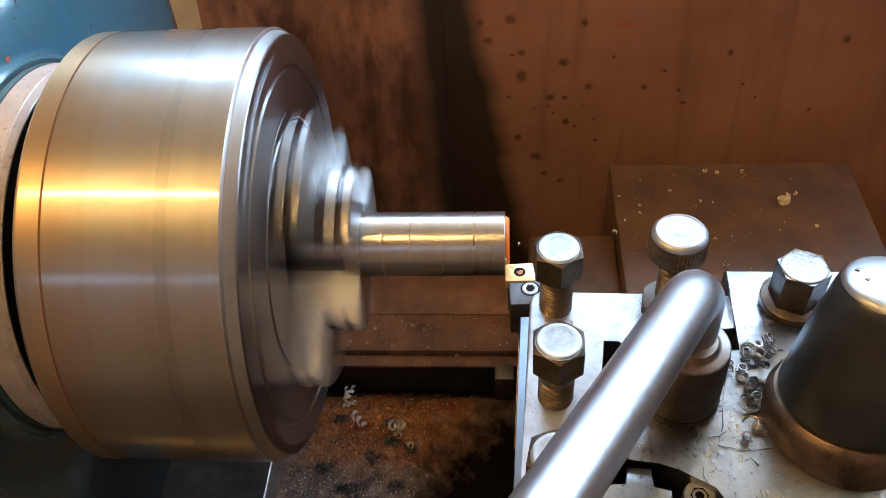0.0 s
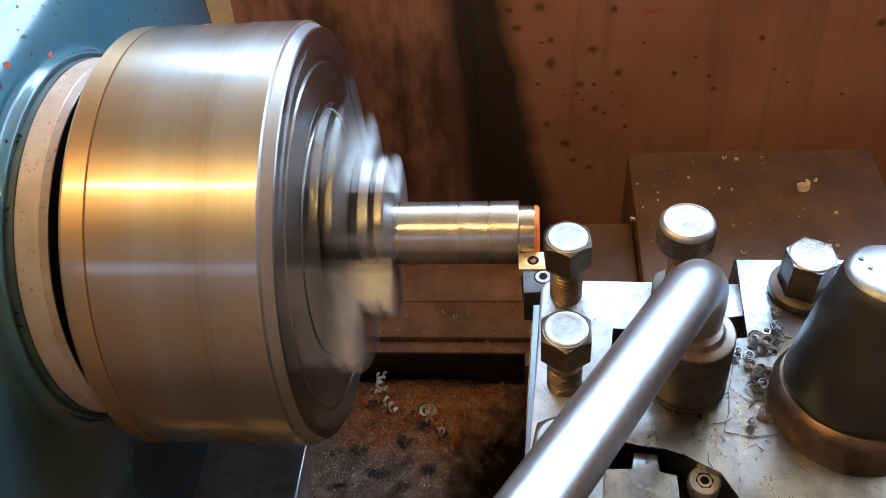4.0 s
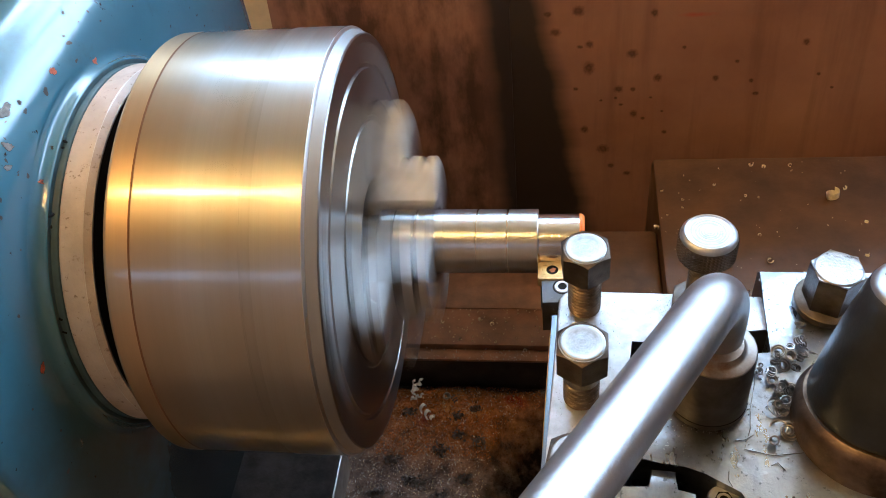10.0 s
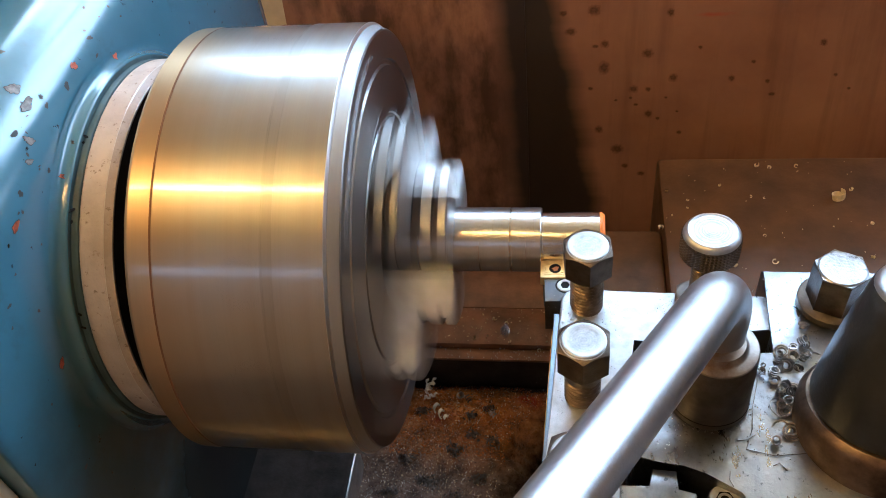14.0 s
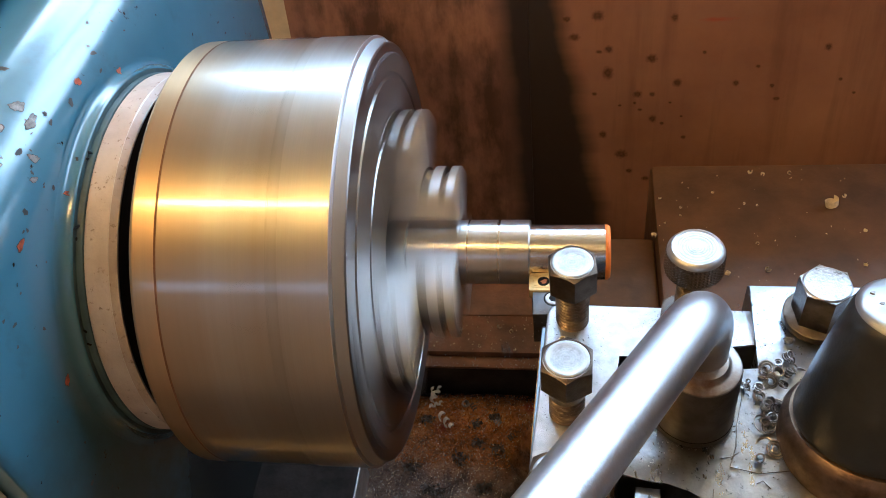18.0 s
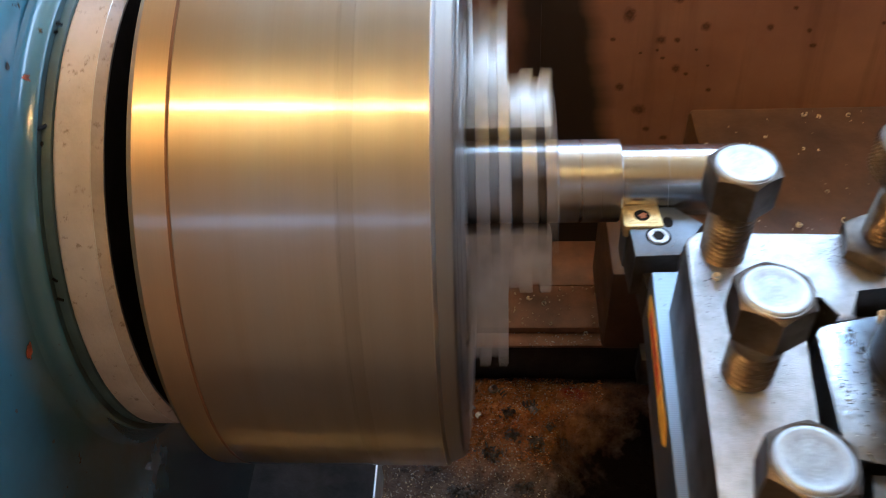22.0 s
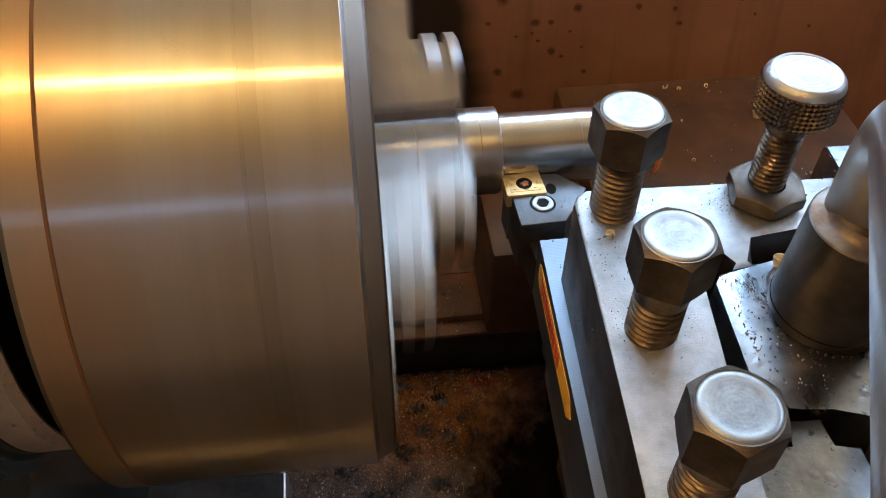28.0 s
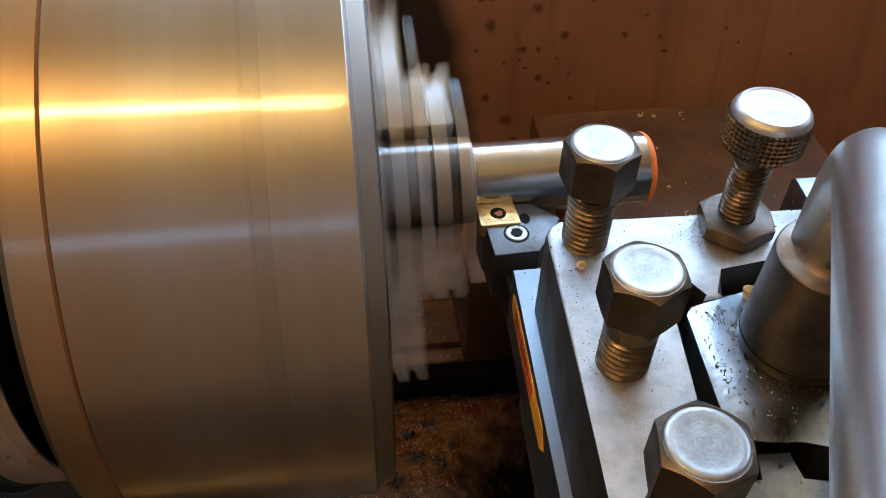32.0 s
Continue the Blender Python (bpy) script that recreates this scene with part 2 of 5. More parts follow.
M_RING = steel("pinkish_worn_ring", (0.56, 0.48, 0.42), (0.44, 0.365, 0.31), 0.45, 0.5, 60, 0.4, 0.1, (0.27, 0.20, 0.15))
M_WALL = plain("ochre_workshop_wall", (0.34, 0.195, 0.09), 0.8, 0, 0.08, 3)
M_CEILING = plain("cream_ceiling_paint", (0.62, 0.37, 0.15), 0.8, 0, 0.08, 3)
M_FLOOR = plain("oily_concrete_floor", (0.10, 0.075, 0.055), 0.8, 0, 0.2, 4)
M_SKY = glowing("daylight_sky", (0.69, 0.87, 1.0), 13.0)
M_SKY2 = glowing("grey_daylight_sky", (0.78, 0.86, 1.0), 1.3)
M_SKY3 = glowing("side_daylight_sky", (0.74, 0.88, 1.0), 6.5)
M_TUBE = glowing("warm_tube", (1.0, 0.57, 0.15), 218.0)


# ---- mesh helpers, all in millimetres ----
def thing(name, label, category, at=(0, 0, 0), group="", kind=""):
    ob = new(name)
    ob.location = [c * MM for c in at]
    return tagged(ob, label, category, group, kind)


def finish(bm, name, material, smooth=40):
    bmesh.ops.recalc_face_normals(bm, faces=bm.faces)
    for vtx in bm.verts:
        vtx.co *= MM
    me = bpy.data.meshes.new(name)
    bm.to_mesh(me)
    bm.free()
    if smooth:
        me.shade_smooth()
        me.set_sharp_from_angle(angle=radians(smooth))
    for mat in (material if isinstance(material, (list, tuple)) else [material]):
        me.materials.append(mat)
    return me


def part(name, bm, material, parent, label="", at=None, turn=(0, 0, 0), smooth=40):
    ob = new(name, finish(bm, name, material, smooth))
    ob.parent = parent
    if at:
        ob.location = [c * MM for c in at]
    ob.rotation_euler = [radians(a) for a in turn]
    return tagged(ob, label)


def solid(name, bm, material, label, category, kind="", at=(0, 0, 0), group="", smooth=40):
    ob = new(name, finish(bm, name, material, smooth))
    ob.location = [c * MM for c in at]
    return tagged(ob, label, category, group, kind)


def box(x0, x1, y0, y1, z0, z1, bev=0.0, seg=2, bm=None):
    bm = bm or bmesh.new()
    v = [bm.verts.new((x, y, z)) for z in (z0, z1) for y in (y0, y1) for x in (x0, x1)]
    fs = [bm.faces.new([v[i] for i in f]) for f in ((0, 2, 3, 1), (4, 5, 7, 6), (0, 1, 5, 4), (2, 6, 7, 3), (0, 4, 6, 2), (1, 3, 7, 5))]
    if bev:
        bmesh.ops.bevel(bm, geom=list({e for f in fs for e in f.edges}), offset=bev, segments=seg, profile=0.5, affect="EDGES")
    return bm


def prism(outline, z0, z1, bev=0.0, seg=2, bm=None):
    bm = bm or bmesh.new()
    lo = [bm.verts.new((x, y, z0)) for x, y in outline]
    hi = [bm.verts.new((x, y, z1)) for x, y in outline]
    top = bm.faces.new(hi)
    fs = [top, bm.faces.new(lo[::-1])]
    n = len(lo)
    for i in range(n):
        fs.append(bm.faces.new((lo[i], lo[(i + 1) % n], hi[(i + 1) % n], hi[i])))
    if bev:
        bmesh.ops.bevel(bm, geom=list(top.edges), offset=bev, segments=seg, profile=0.5, affect="EDGES")
    return bm


def revolve(profile, seg=96, axis="x", bm=None, close=False):
    """profile: (along, radius); a radius of 0 closes the end."""
    bm = bm or bmesh.new()
    rings = []
    for a, r in profile:
        if r <= 1e-6:
            rings.append([bm.verts.new((a, 0, 0) if axis == "x" else (0, 0, a))])
            continue
        ring = []
        for i in range(seg):
            c, s = math.cos(2 * math.pi * i / seg), math.sin(2 * math.pi * i / seg)
            ring.append(bm.verts.new((a, r * c, r * s) if axis == "x" else (r * c, r * s, a)))
        rings.append(ring)
    pairs = list(zip(rings, rings[1:])) + ([(rings[-1], rings[0])] if close else [])
    for p, q in pairs:
        if len(p) == 1 and len(q) == 1:
            continue
        for i in range(seg):
            j = (i + 1) % seg
            if len(p) == 1:
                bm.faces.new((p[0], q[i], q[j]))
            elif len(q) == 1:
                bm.faces.new((p[i], q[0], p[j]))
            else:
                bm.faces.new((p[i], q[i], q[j], p[j]))
    return bm


def hexagon(af, h, chamfer=True, hole=0.0, z0=0.0, turn=0.0):
    """A hexagon head or nut with the turned chamfer on its corners."""
    bm = bmesh.new()
    n, r0 = 48, af * 0.475
    def rh(i):
        a = (2 * math.pi * i / n) % (math.pi / 3) - math.pi / 6
        return af / 2 / math.cos(a)
    def ring(rad, zz):
        out = []
        for i in range(n):
            a = 2 * math.pi * i / n + radians(turn)
            out.append(bm.verts.new((rad(i) * math.cos(a), rad(i) * math.sin(a), zz(i))))
        return out
    drop = lambda i: (rh(i) - r0) * 0.62 if chamfer else 0.0
    rings = [ring(lambda i: r0, lambda i: z0), ring(rh, lambda i: z0 + drop(i) * 0.5), ring(rh, lambda i: z0 + h - drop(i)), ring(lambda i: r0, lambda i: z0 + h)]
    if not hole:
        rings.append(ring(lambda i: r0 * 0.93, lambda i: z0 + h - 0.1))
    else:
        rings.append(ring(lambda i: hole, lambda i: z0 + h))
        rings.append(ring(lambda i: hole, lambda i: z0))
    for p, q in zip(rings, rings[1:]):
        for i in range(n):
            j = (i + 1) % n
            bm.faces.new((p[i], p[j], q[j], q[i]))
    if hole:
        for i in range(n):
            j = (i + 1) % n
            bm.faces.new((rings[-1][i], rings[-1][j], rings[0][j], rings[0][i]))
    else:
        bm.faces.new(rings[-1])
        bm.faces.new(rings[0][::-1])
    return bm


def thread(r, z0, z1, pitch=1.75, seg=40):
    """A stud with a helical V groove."""
    bm = bmesh.new()
    rows = int((z1 - z0) / pitch) * 6
    rings = []
    for k in range(rows + 1):
        ring = []
        for i in range(seg):
            a = 2 * math.pi * i / seg
            z = z0 + (z1 - z0) * k / rows
            ph = ((z / pitch) - i / seg) % 1.0
            rr = r - pitch * 0.62 * (1 - min(1.0, abs(ph - 0.5) * 2.6))
            ring.append(bm.verts.new((rr * math.cos(a), rr * math.sin(a), z)))
        rings.append(ring)
    for p, q in zip(rings, rings[1:]):
        for i in range(seg):
            j = (i + 1) % seg
            bm.faces.new((p[i], p[j], q[j], q[i]))
    bm.faces.new(rings[0][::-1])
    bm.faces.new(rings[-1])
    return bm


def sweep(points, radius, seg=20, bm=None, taper=None):
    """A round rod along points."""
    bm = bm or bmesh.new()
    pts = [Vector(p) for p in points]
    rings, side = [], None
    for k, p in enumerate(pts):
        d = (pts[min(k + 1, len(pts) - 1)] - pts[max(k - 1, 0)]).normalized()
        if side is None:
            side = d.orthogonal().normalized()
        side = (side - d * side.dot(d)).normalized()
        up = d.cross(side)
        r = radius if taper is None else radius * taper(k / (len(pts) - 1))
        rings.append([bm.verts.new(p + side * (r * math.cos(2 * math.pi * i / seg)) + up * (r * math.sin(2 * math.pi * i / seg))) for i in range(seg)])
    for a, b in zip(rings, rings[1:]):
        for i in range(seg):
            j = (i + 1) % seg
            bm.faces.new((a[i], a[j], b[j], b[i]))
    bm.faces.new(rings[0][::-1])
    bm.faces.new(rings[-1])
    return bm


def ragged(rx, ry, n=14, seed=0, jitter=0.25):
    rnd = random.Random(seed)
    return [(rx * (1 + rnd.uniform(-jitter, jitter)) * math.cos(2 * math.pi * i / n), ry * (1 + rnd.uniform(-jitter, jitter)) * math.sin(2 * math.pi * i / n)) for i in range(n)]


def flaked(rx, ry, n=30, seed=0):
    """The outline of flaked paint: lobes with small nicks."""
    rnd = random.Random(seed)
    waves = [(k, rnd.uniform(0, 6.28), 0.34 / k ** 0.7 * rnd.uniform(0.4, 1)) for k in (2, 3, 5, 8)]
    lean = rnd.uniform(-0.5, 0.5)
    out = []
    for i in range(n):
        a = 2 * math.pi * i / n
        r = 0.95 + sum(w * math.sin(k * a + p) for k, p, w in waves) + rnd.uniform(-0.08, 0.08)
        r = max(0.3, r)
        out.append((rx * r * math.cos(a) + lean * ry * r * math.sin(a), ry * r * math.sin(a)))
    return out


def ride(ob):
    CARRIAGE.append(ob)
    return ob


# ---- the workshop round the machine ----
solid("floor", box(-2500, 2500, -2500, 2500, -1150, -1100), M_FLOOR, "grey concrete workshop floor", "floor", "structure")
solid("ceiling", box(-2500, 2500, -2500, 2500, 2500, 2550), M_CEILING, "cream painted workshop ceiling", "ceiling", "structure")
solid("wall_west", box(-2550, -2500, -2500, 2500, -1100, 2500), M_WALL, "pale plastered workshop wall", "wall", "structure")
bm = box(2500, 2550, -2500, 250, -1100, 2500)
box(2500, 2550, 2100, 2500, -1100, 1900, bm=bm)
box(2500, 2550, 250, 2100, -1100, 1000, bm=bm)
box(2500, 2550, 250, 2100, 2250, 2500, bm=bm)
solid("wall_east", bm, M_WALL, "plastered workshop wall with a window opening", "wall", "structure")
solid("backdrop_street", box(2700, 2710, -200, 2480, 800, 2450), M_SKY3, "daylight outside the side window", "sky", "structure")


def wall_with_window(name, y0, y1, wx0, wx1, wz0, wz1):
    bm = box(-2500, wx0, y0, y1, -1100, 2500)
    box(wx1, 2500, y0, y1, -1100, 1900, bm=bm)
    box(wx0, wx1, y0, y1, -1100, wz0, bm=bm)
    box(wx0, wx1, y0, y1, wz1, 2500, bm=bm)
    solid(name, bm, M_WALL, "pale plastered workshop wall with a window opening", "wall", "structure")


bm = box(-2500, -1300, 2200, 2260, -1100, 2500)
for x0, x1, z0 in ((-1300, 700, 1320), (700, 2350, 950)):
    box(x0, x1, 2200, 2260, -1100, z0, bm=bm)
    box(x0, x1, 2200, 2260, 2300, 2500, bm=bm)
box(2350, 2500, 2200, 2260, -1100, 2500, bm=bm)
solid("wall_north", bm, M_WALL, "plastered workshop wall with a wide stepped window", "wall", "structure")
wall_with_window("wall_south", -2260, -2200, -2100, 700, 1120, 1420)
solid("backdrop_sky", box(-1600, 2490, 2400, 2410, 700, 2480), M_SKY, "bright daylight sky outside the window", "sky", "structure")
solid("backdrop_yard", box(-2300, 900, -2410, -2400, 750, 1650), M_SKY2, "dull daylight outside the window", "sky", "structure")
for nm, yy, z0, z1, xs in (("window_1", 2230, 1320, 2300, (-1300, 700)), ("window_3", 2230, 950, 2300, (720, 2350)), ("window_2", -2230, 1120, 1420, (-2100, 700))):
    win = thing(nm, "painted steel window frame in the workshop wall", "window", (0, yy, 0), "", "structure")
    for z in (z0 + 20, z1 - 20):
        part("window_rail", box(xs[0], xs[1], -20, 20, z - 20, z + 20), M_WALL, win)
    for k in range(4):
        x = xs[0] + 20 + (xs[1] - xs[0] - 40) * k / 3
        part("mullion", box(x - 20, x + 20, -18, 18, z0 + 40, z1 - 40), M_WALL, win)

lamp = thing("tube_lamp", "warm glowing tube lamp under the ceiling", "lamp", (-1000, -405, 1180))
lamp.rotation_euler.z = radians(-5.5)
part("tube", revolve([(-720, 0), (-720, 6), (900, 6), (900, 0)], 24), M_TUBE, lamp, "warm glowing tube")
part("lamp_housing", box(-740, 920, -22, 22, 26, 60, 4), M_WALL, lamp)
for x in (-600, 600):
    part("hanger", box(x - 4, x + 4, -4, 4, 60, 1320), M_WALL, lamp)

# ---- splash guard behind the bed ----
def blob(nt, centre, radii, distort, inner, outer):
    """1 inside a ragged patch round a centre, 0 outside; in millimetres."""
    tc = nt.nodes.new("ShaderNodeTexCoord")
    mp = nt.nodes.new("ShaderNodeMapping")
    mp.vector_type = "TEXTURE"
    mp.inputs["Location"].default_value = [c * MM for c in centre]
    mp.inputs["Scale"].default_value = [r * MM for r in radii]
    nt.links.new(tc.outputs["Object"], mp.inputs[0])
    ln = nt.nodes.new("ShaderNodeVectorMath")
    ln.operation = "LENGTH"
    nt.links.new(mp.outputs[0], ln.inputs[0])
    ad = nt.nodes.new("ShaderNodeMath")
    ad.operation = "MULTIPLY_ADD"
    nt.links.new(noise_tex(nt, tc.outputs["Object"], 70, 5, 0.65), ad.inputs[0])
    ad.inputs[1].default_value = distort
    nt.links.new(ln.outputs[1], ad.inputs[2])
    half = nt.nodes.new("ShaderNodeMath")
    half.operation = "MULTIPLY"
    nt.links.new(ad.outputs[0], half.inputs[0])
    half.inputs[1].default_value = 0.5
    return ramp(nt, half.outputs[0], [(inner / 2, (1,)), (outer / 2, (0,))])


def oily_plate(name, light, dark, rough, oil, dark_patches, drops):
    """Ground steel, blotched and smeared; dark patches hold soaked oil and painted shade."""
    m, nt, b = nodes_of(name)
    co = coords(nt)
    big = noise_tex(nt, co, 55, 6, 0.65)
    smear = noise_tex(nt, coords(nt, (90, 28, 40)), 1.0, 5, 0.7)
    fine = noise_tex(nt, co, 900, 3, 0.6)
    col = ramp(nt, big, [(0.32, dark), (0.62, light)])
    col = mix(nt, ramp(nt, smear, [(0.5, (0,)), (0.72, (0.65,))]), col, dark)
    col = mix(nt, ramp(nt, noise_tex(nt, co, 330, 4, 0.7), [(0.61, (0,)), (0.68, (0.9,))]), col, tuple(v * 0.5 for v in dark))
    for centre, radii in dark_patches:
        col = mix(nt, ramp(nt, blob(nt, centre, radii, 1.1, 0.9, 1.7), [(0, (0,)), (1, (0.85,))]), col, oil)
    nt.links.new(col, b.inputs["Base Color"])
    b.inputs["Metallic"].default_value = 1.0
    nt.links.new(ramp(nt, smear, [(0.35, (rough,)), (0.7, (rough + 0.16,))]), b.inputs["Roughness"])
    hgt = fine
    if drops:
        v = node(nt, "ShaderNodeTexVoronoi", Scale=260.0)
        nt.links.new(co, v.inputs["Vector"])
        pick = ramp(nt, noise_tex(nt, co, 60, 3, 0.6), [(0.45, (0,)), (0.6, (1,))])
        dome = ramp(nt, v.outputs["Distance"], [(0.12, (1,)), (0.34, (0,))])
        hgt = mix(nt, pick, fine, dome)
    bump(nt, b, hgt, 0.16 if drops else 0.3, 0.0006)
    return m


M_HOLDER = oily_plate("tool_holder_steel", (0.39, 0.395, 0.405), (0.225, 0.22, 0.215), 0.29, (0.115, 0.10, 0.085),
                      (((12.7, -66, 31), (7.5, 7, 30)), ((11, -108, 31), (8, 9, 30)), ((8.5, -150, 31), (8, 9, 30)), ((54.8, -63, 31), (11, 9, 30)), ((4, -71, 31), (3, 5, 30))), False)
# the patch before the hub paints its shadow and reflection on the post
M_POST = oily_plate("tool_post_steel", (0.40, 0.43, 0.475), (0.19, 0.205, 0.225), 0.25, (0.10, 0.09, 0.08),
                    (((53, -113, 33), (12, 13, 30)), ((38, -128, 33), (12, 6, 30)), ((101, -66, 33), (10, 10, 30))), True)


def panel_material():
    m, nt, b = nodes_of("rusty_brown_guard")
    tc = nt.nodes.new("ShaderNodeTexCoord")
    sep = nt.nodes.new("ShaderNodeSeparateXYZ")
    nt.links.new(tc.outputs["Object"], sep.inputs[0])
    co = tc.outputs["Object"]
    col = ramp(nt, noise_tex(nt, co, 9, 6, 0.6), [(0.3, (0.215, 0.098, 0.063)), (0.5, (0.290, 0.138, 0.088)), (0.72, (0.36, 0.182, 0.112))])
    streak = noise_tex(nt, coords(nt, (60, 1, 5)), 1.0, 4, 0.6)
    col = mix(nt, ramp(nt, streak, [(0.5, (0,)), (0.75, (0.35,))]), col, (0.05, 0.022, 0.013))
    # dark band between two wavy edges
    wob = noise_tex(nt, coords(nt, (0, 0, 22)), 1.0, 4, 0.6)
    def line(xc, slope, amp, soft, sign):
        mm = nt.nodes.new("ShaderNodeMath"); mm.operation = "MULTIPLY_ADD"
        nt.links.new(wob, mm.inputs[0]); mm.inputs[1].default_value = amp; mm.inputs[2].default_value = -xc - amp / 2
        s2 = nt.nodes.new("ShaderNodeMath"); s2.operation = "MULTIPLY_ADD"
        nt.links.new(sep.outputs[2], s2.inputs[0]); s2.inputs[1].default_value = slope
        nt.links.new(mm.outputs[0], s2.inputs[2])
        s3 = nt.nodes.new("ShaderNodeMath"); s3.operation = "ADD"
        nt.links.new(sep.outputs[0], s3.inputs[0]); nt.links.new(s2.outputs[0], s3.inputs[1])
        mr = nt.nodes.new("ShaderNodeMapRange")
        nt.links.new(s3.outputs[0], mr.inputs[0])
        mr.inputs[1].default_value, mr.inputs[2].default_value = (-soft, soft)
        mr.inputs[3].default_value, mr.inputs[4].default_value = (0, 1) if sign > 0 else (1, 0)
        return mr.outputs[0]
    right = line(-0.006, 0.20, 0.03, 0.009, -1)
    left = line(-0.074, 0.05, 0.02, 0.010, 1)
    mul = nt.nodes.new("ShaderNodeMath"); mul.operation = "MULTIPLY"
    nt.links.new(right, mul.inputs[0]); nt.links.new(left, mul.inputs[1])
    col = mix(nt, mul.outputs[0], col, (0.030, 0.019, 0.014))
    # darker mottled rust beyond the band
    far = line(-0.074, 0.05, 0.02, 0.015, -1)
    mott = ramp(nt, noise_tex(nt, coords(nt, (30, 30, 14)), 1.0, 5, 0.65), [(0.42, (0.0,)), (0.62, (0.9,))])
    mm2 = nt.nodes.new("ShaderNodeMath"); mm2.operation = "MULTIPLY"
    nt.links.new(far, mm2.inputs[0]); nt.links.new(mott, mm2.inputs[1])
    col = mix(nt, mm2.outputs[0], col, (0.055, 0.022, 0.012))
    col = mix(nt, blob(nt, (90, 6, 118), (30, 60, 4), 1.0, 0.6, 1.1), col, (0.36, 0.075, 0.04))
    nt.links.new(col, b.inputs["Base Color"])
    nt.links.new(ramp(nt, noise_tex(nt, co, 25, 5), [(0.3, (0.55,)), (0.7, (0.38,))]), b.inputs["Roughness"])
    bump(nt, b, noise_tex(nt, co, 300, 4), 0.12, 0.0006)
    return m


M_PANEL = panel_material()
LEAN = 10.8   # degrees by which the guard leans back


def guard_pose(x, z):
    """A point on the guard's front, by its x and z."""
    return (x, 311.6 + (z + 206.5) * 0.19, z)


guard = thing("splash_guard", "rusty brown steel splash guard behind the lathe bed", "splash guard", (0, 311.6, -206.5))
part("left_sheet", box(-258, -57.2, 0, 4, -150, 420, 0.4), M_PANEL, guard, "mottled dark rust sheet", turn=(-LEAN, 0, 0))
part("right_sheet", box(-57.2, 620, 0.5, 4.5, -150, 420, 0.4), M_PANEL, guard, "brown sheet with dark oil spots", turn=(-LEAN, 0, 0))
part("seam_strip", box(-70, -44, 4.8, 8, -150, 420), M_BLACKGAP, guard, turn=(-LEAN, 0, 0))


def spot_material():
    """Oil soaked into the rust, fading out to a ragged edge."""
    m, nt, b = nodes_of("oil_spot")
    b.inputs["Base Color"].default_value = (0.15, 0.064, 0.041, 1)
    b.inputs["Roughness"].default_value = 0.48
    tc = nt.nodes.new("ShaderNodeTexCoord")
    mp = nt.nodes.new("ShaderNodeMapping")
    mp.inputs["Location"].default_value, mp.inputs["Scale"].default_value = (-1, 0, -1), (2, 0, 2)
    nt.links.new(tc.outputs["Generated"], mp.inputs[0])
    ln = nt.nodes.new("ShaderNodeVectorMath")
    ln.operation = "LENGTH"
    nt.links.new(mp.outputs[0], ln.inputs[0])
    ad = nt.nodes.new("ShaderNodeMath")
    ad.operation = "MULTIPLY_ADD"
    nt.links.new(noise_tex(nt, tc.outputs["Object"], 420, 4, 0.65), ad.inputs[0])
    ad.inputs[1].default_value = 0.7
    nt.links.new(ln.outputs[1], ad.inputs[2])
    nt.links.new(ramp(nt, ad.outputs[0], [(0.5, (0.75,)), (0.98, (0.0,))]), b.inputs["Alpha"])
    return m


M_SPOT = spot_material()
SPOTS = ((-1, -84, 7), (-21, -101, 5.5), (7, -112, 5), (41, -121, 6), (7, -133, 7.5), (64, -143, 5.5), (32, -152, 5), (44, -152, 3.5), (45, -175, 5), (35, -166, 2.5), (4, -189, 5), (20, -207, 7), (72, -193, 3), (43, -233, 4),
         (28, -225, 4), (144, -159, 3.4), (139, -147, 3), (110, -144, 4), (191, -143, 2.6), (249, -167, 2.4), (203, -155, 2), (83, -117, 2.6), (-27, -86, 4), (57, -88, 4.5), (126, -130, 2.6), (53, -179, 2.6), (268, -107, 5), (177, -115, 4.5),
         (0, -114, 3), (-3, -151, 3), (18, -162, 2), (30, -160, 2), (59, -160, 1.8), (69, -173, 1.8))
for k, (px, pz, r) in enumerate(SPOTS):
    out = flaked(r * 1.3, r * 1.15, 30, 900 + k)
    bm = bmesh.new()
    bm.faces.new([bm.verts.new((x, -0.05, z)) for x, z in out])
    y = guard_pose(px, pz)
    part("oil_spot", bm, M_SPOT, guard, at=(px, y[1] - 311.6 - 0.05, pz + 206.5), turn=(-LEAN, 0, 0))

# ---- cream wall cabinet seen past the headstock ----
solid("cream_cabinet", box(-700, -240, 420, 470, -900, 60, 6), M_CREAM, "cream painted steel cabinet behind the headstock", "cabinet")

# ---- bed ----
M_RINGEDGE = steel("bright_worn_edge", (0.78, 0.78, 0.76), (0.55, 0.53, 0.49), 0.3)
bed = thing("lathe_bed", "dark oily cast iron lathe bed under the chuck", "lathe bed", (0, 0, 0), "", "")
part("rear_way", box(-330, 500, 78, 111, -260, -186, 1.5), M_BED, bed, "brown oily rear slideway")
part("way_lip", box(-330, 500, 68, 77.6, -192.5, -190, 0.8), M_BED, bed, "thin brown lip of the slideway")
# flank coloured black for the shade under the lip
part("lip_web", box(-330, 500, 70, 77.6, -260, -192.6), M_BEDDARK, bed, "slideway flank, shade under the lip painted black")
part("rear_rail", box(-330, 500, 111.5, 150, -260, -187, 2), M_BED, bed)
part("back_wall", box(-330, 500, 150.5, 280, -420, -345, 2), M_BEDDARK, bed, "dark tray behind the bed")


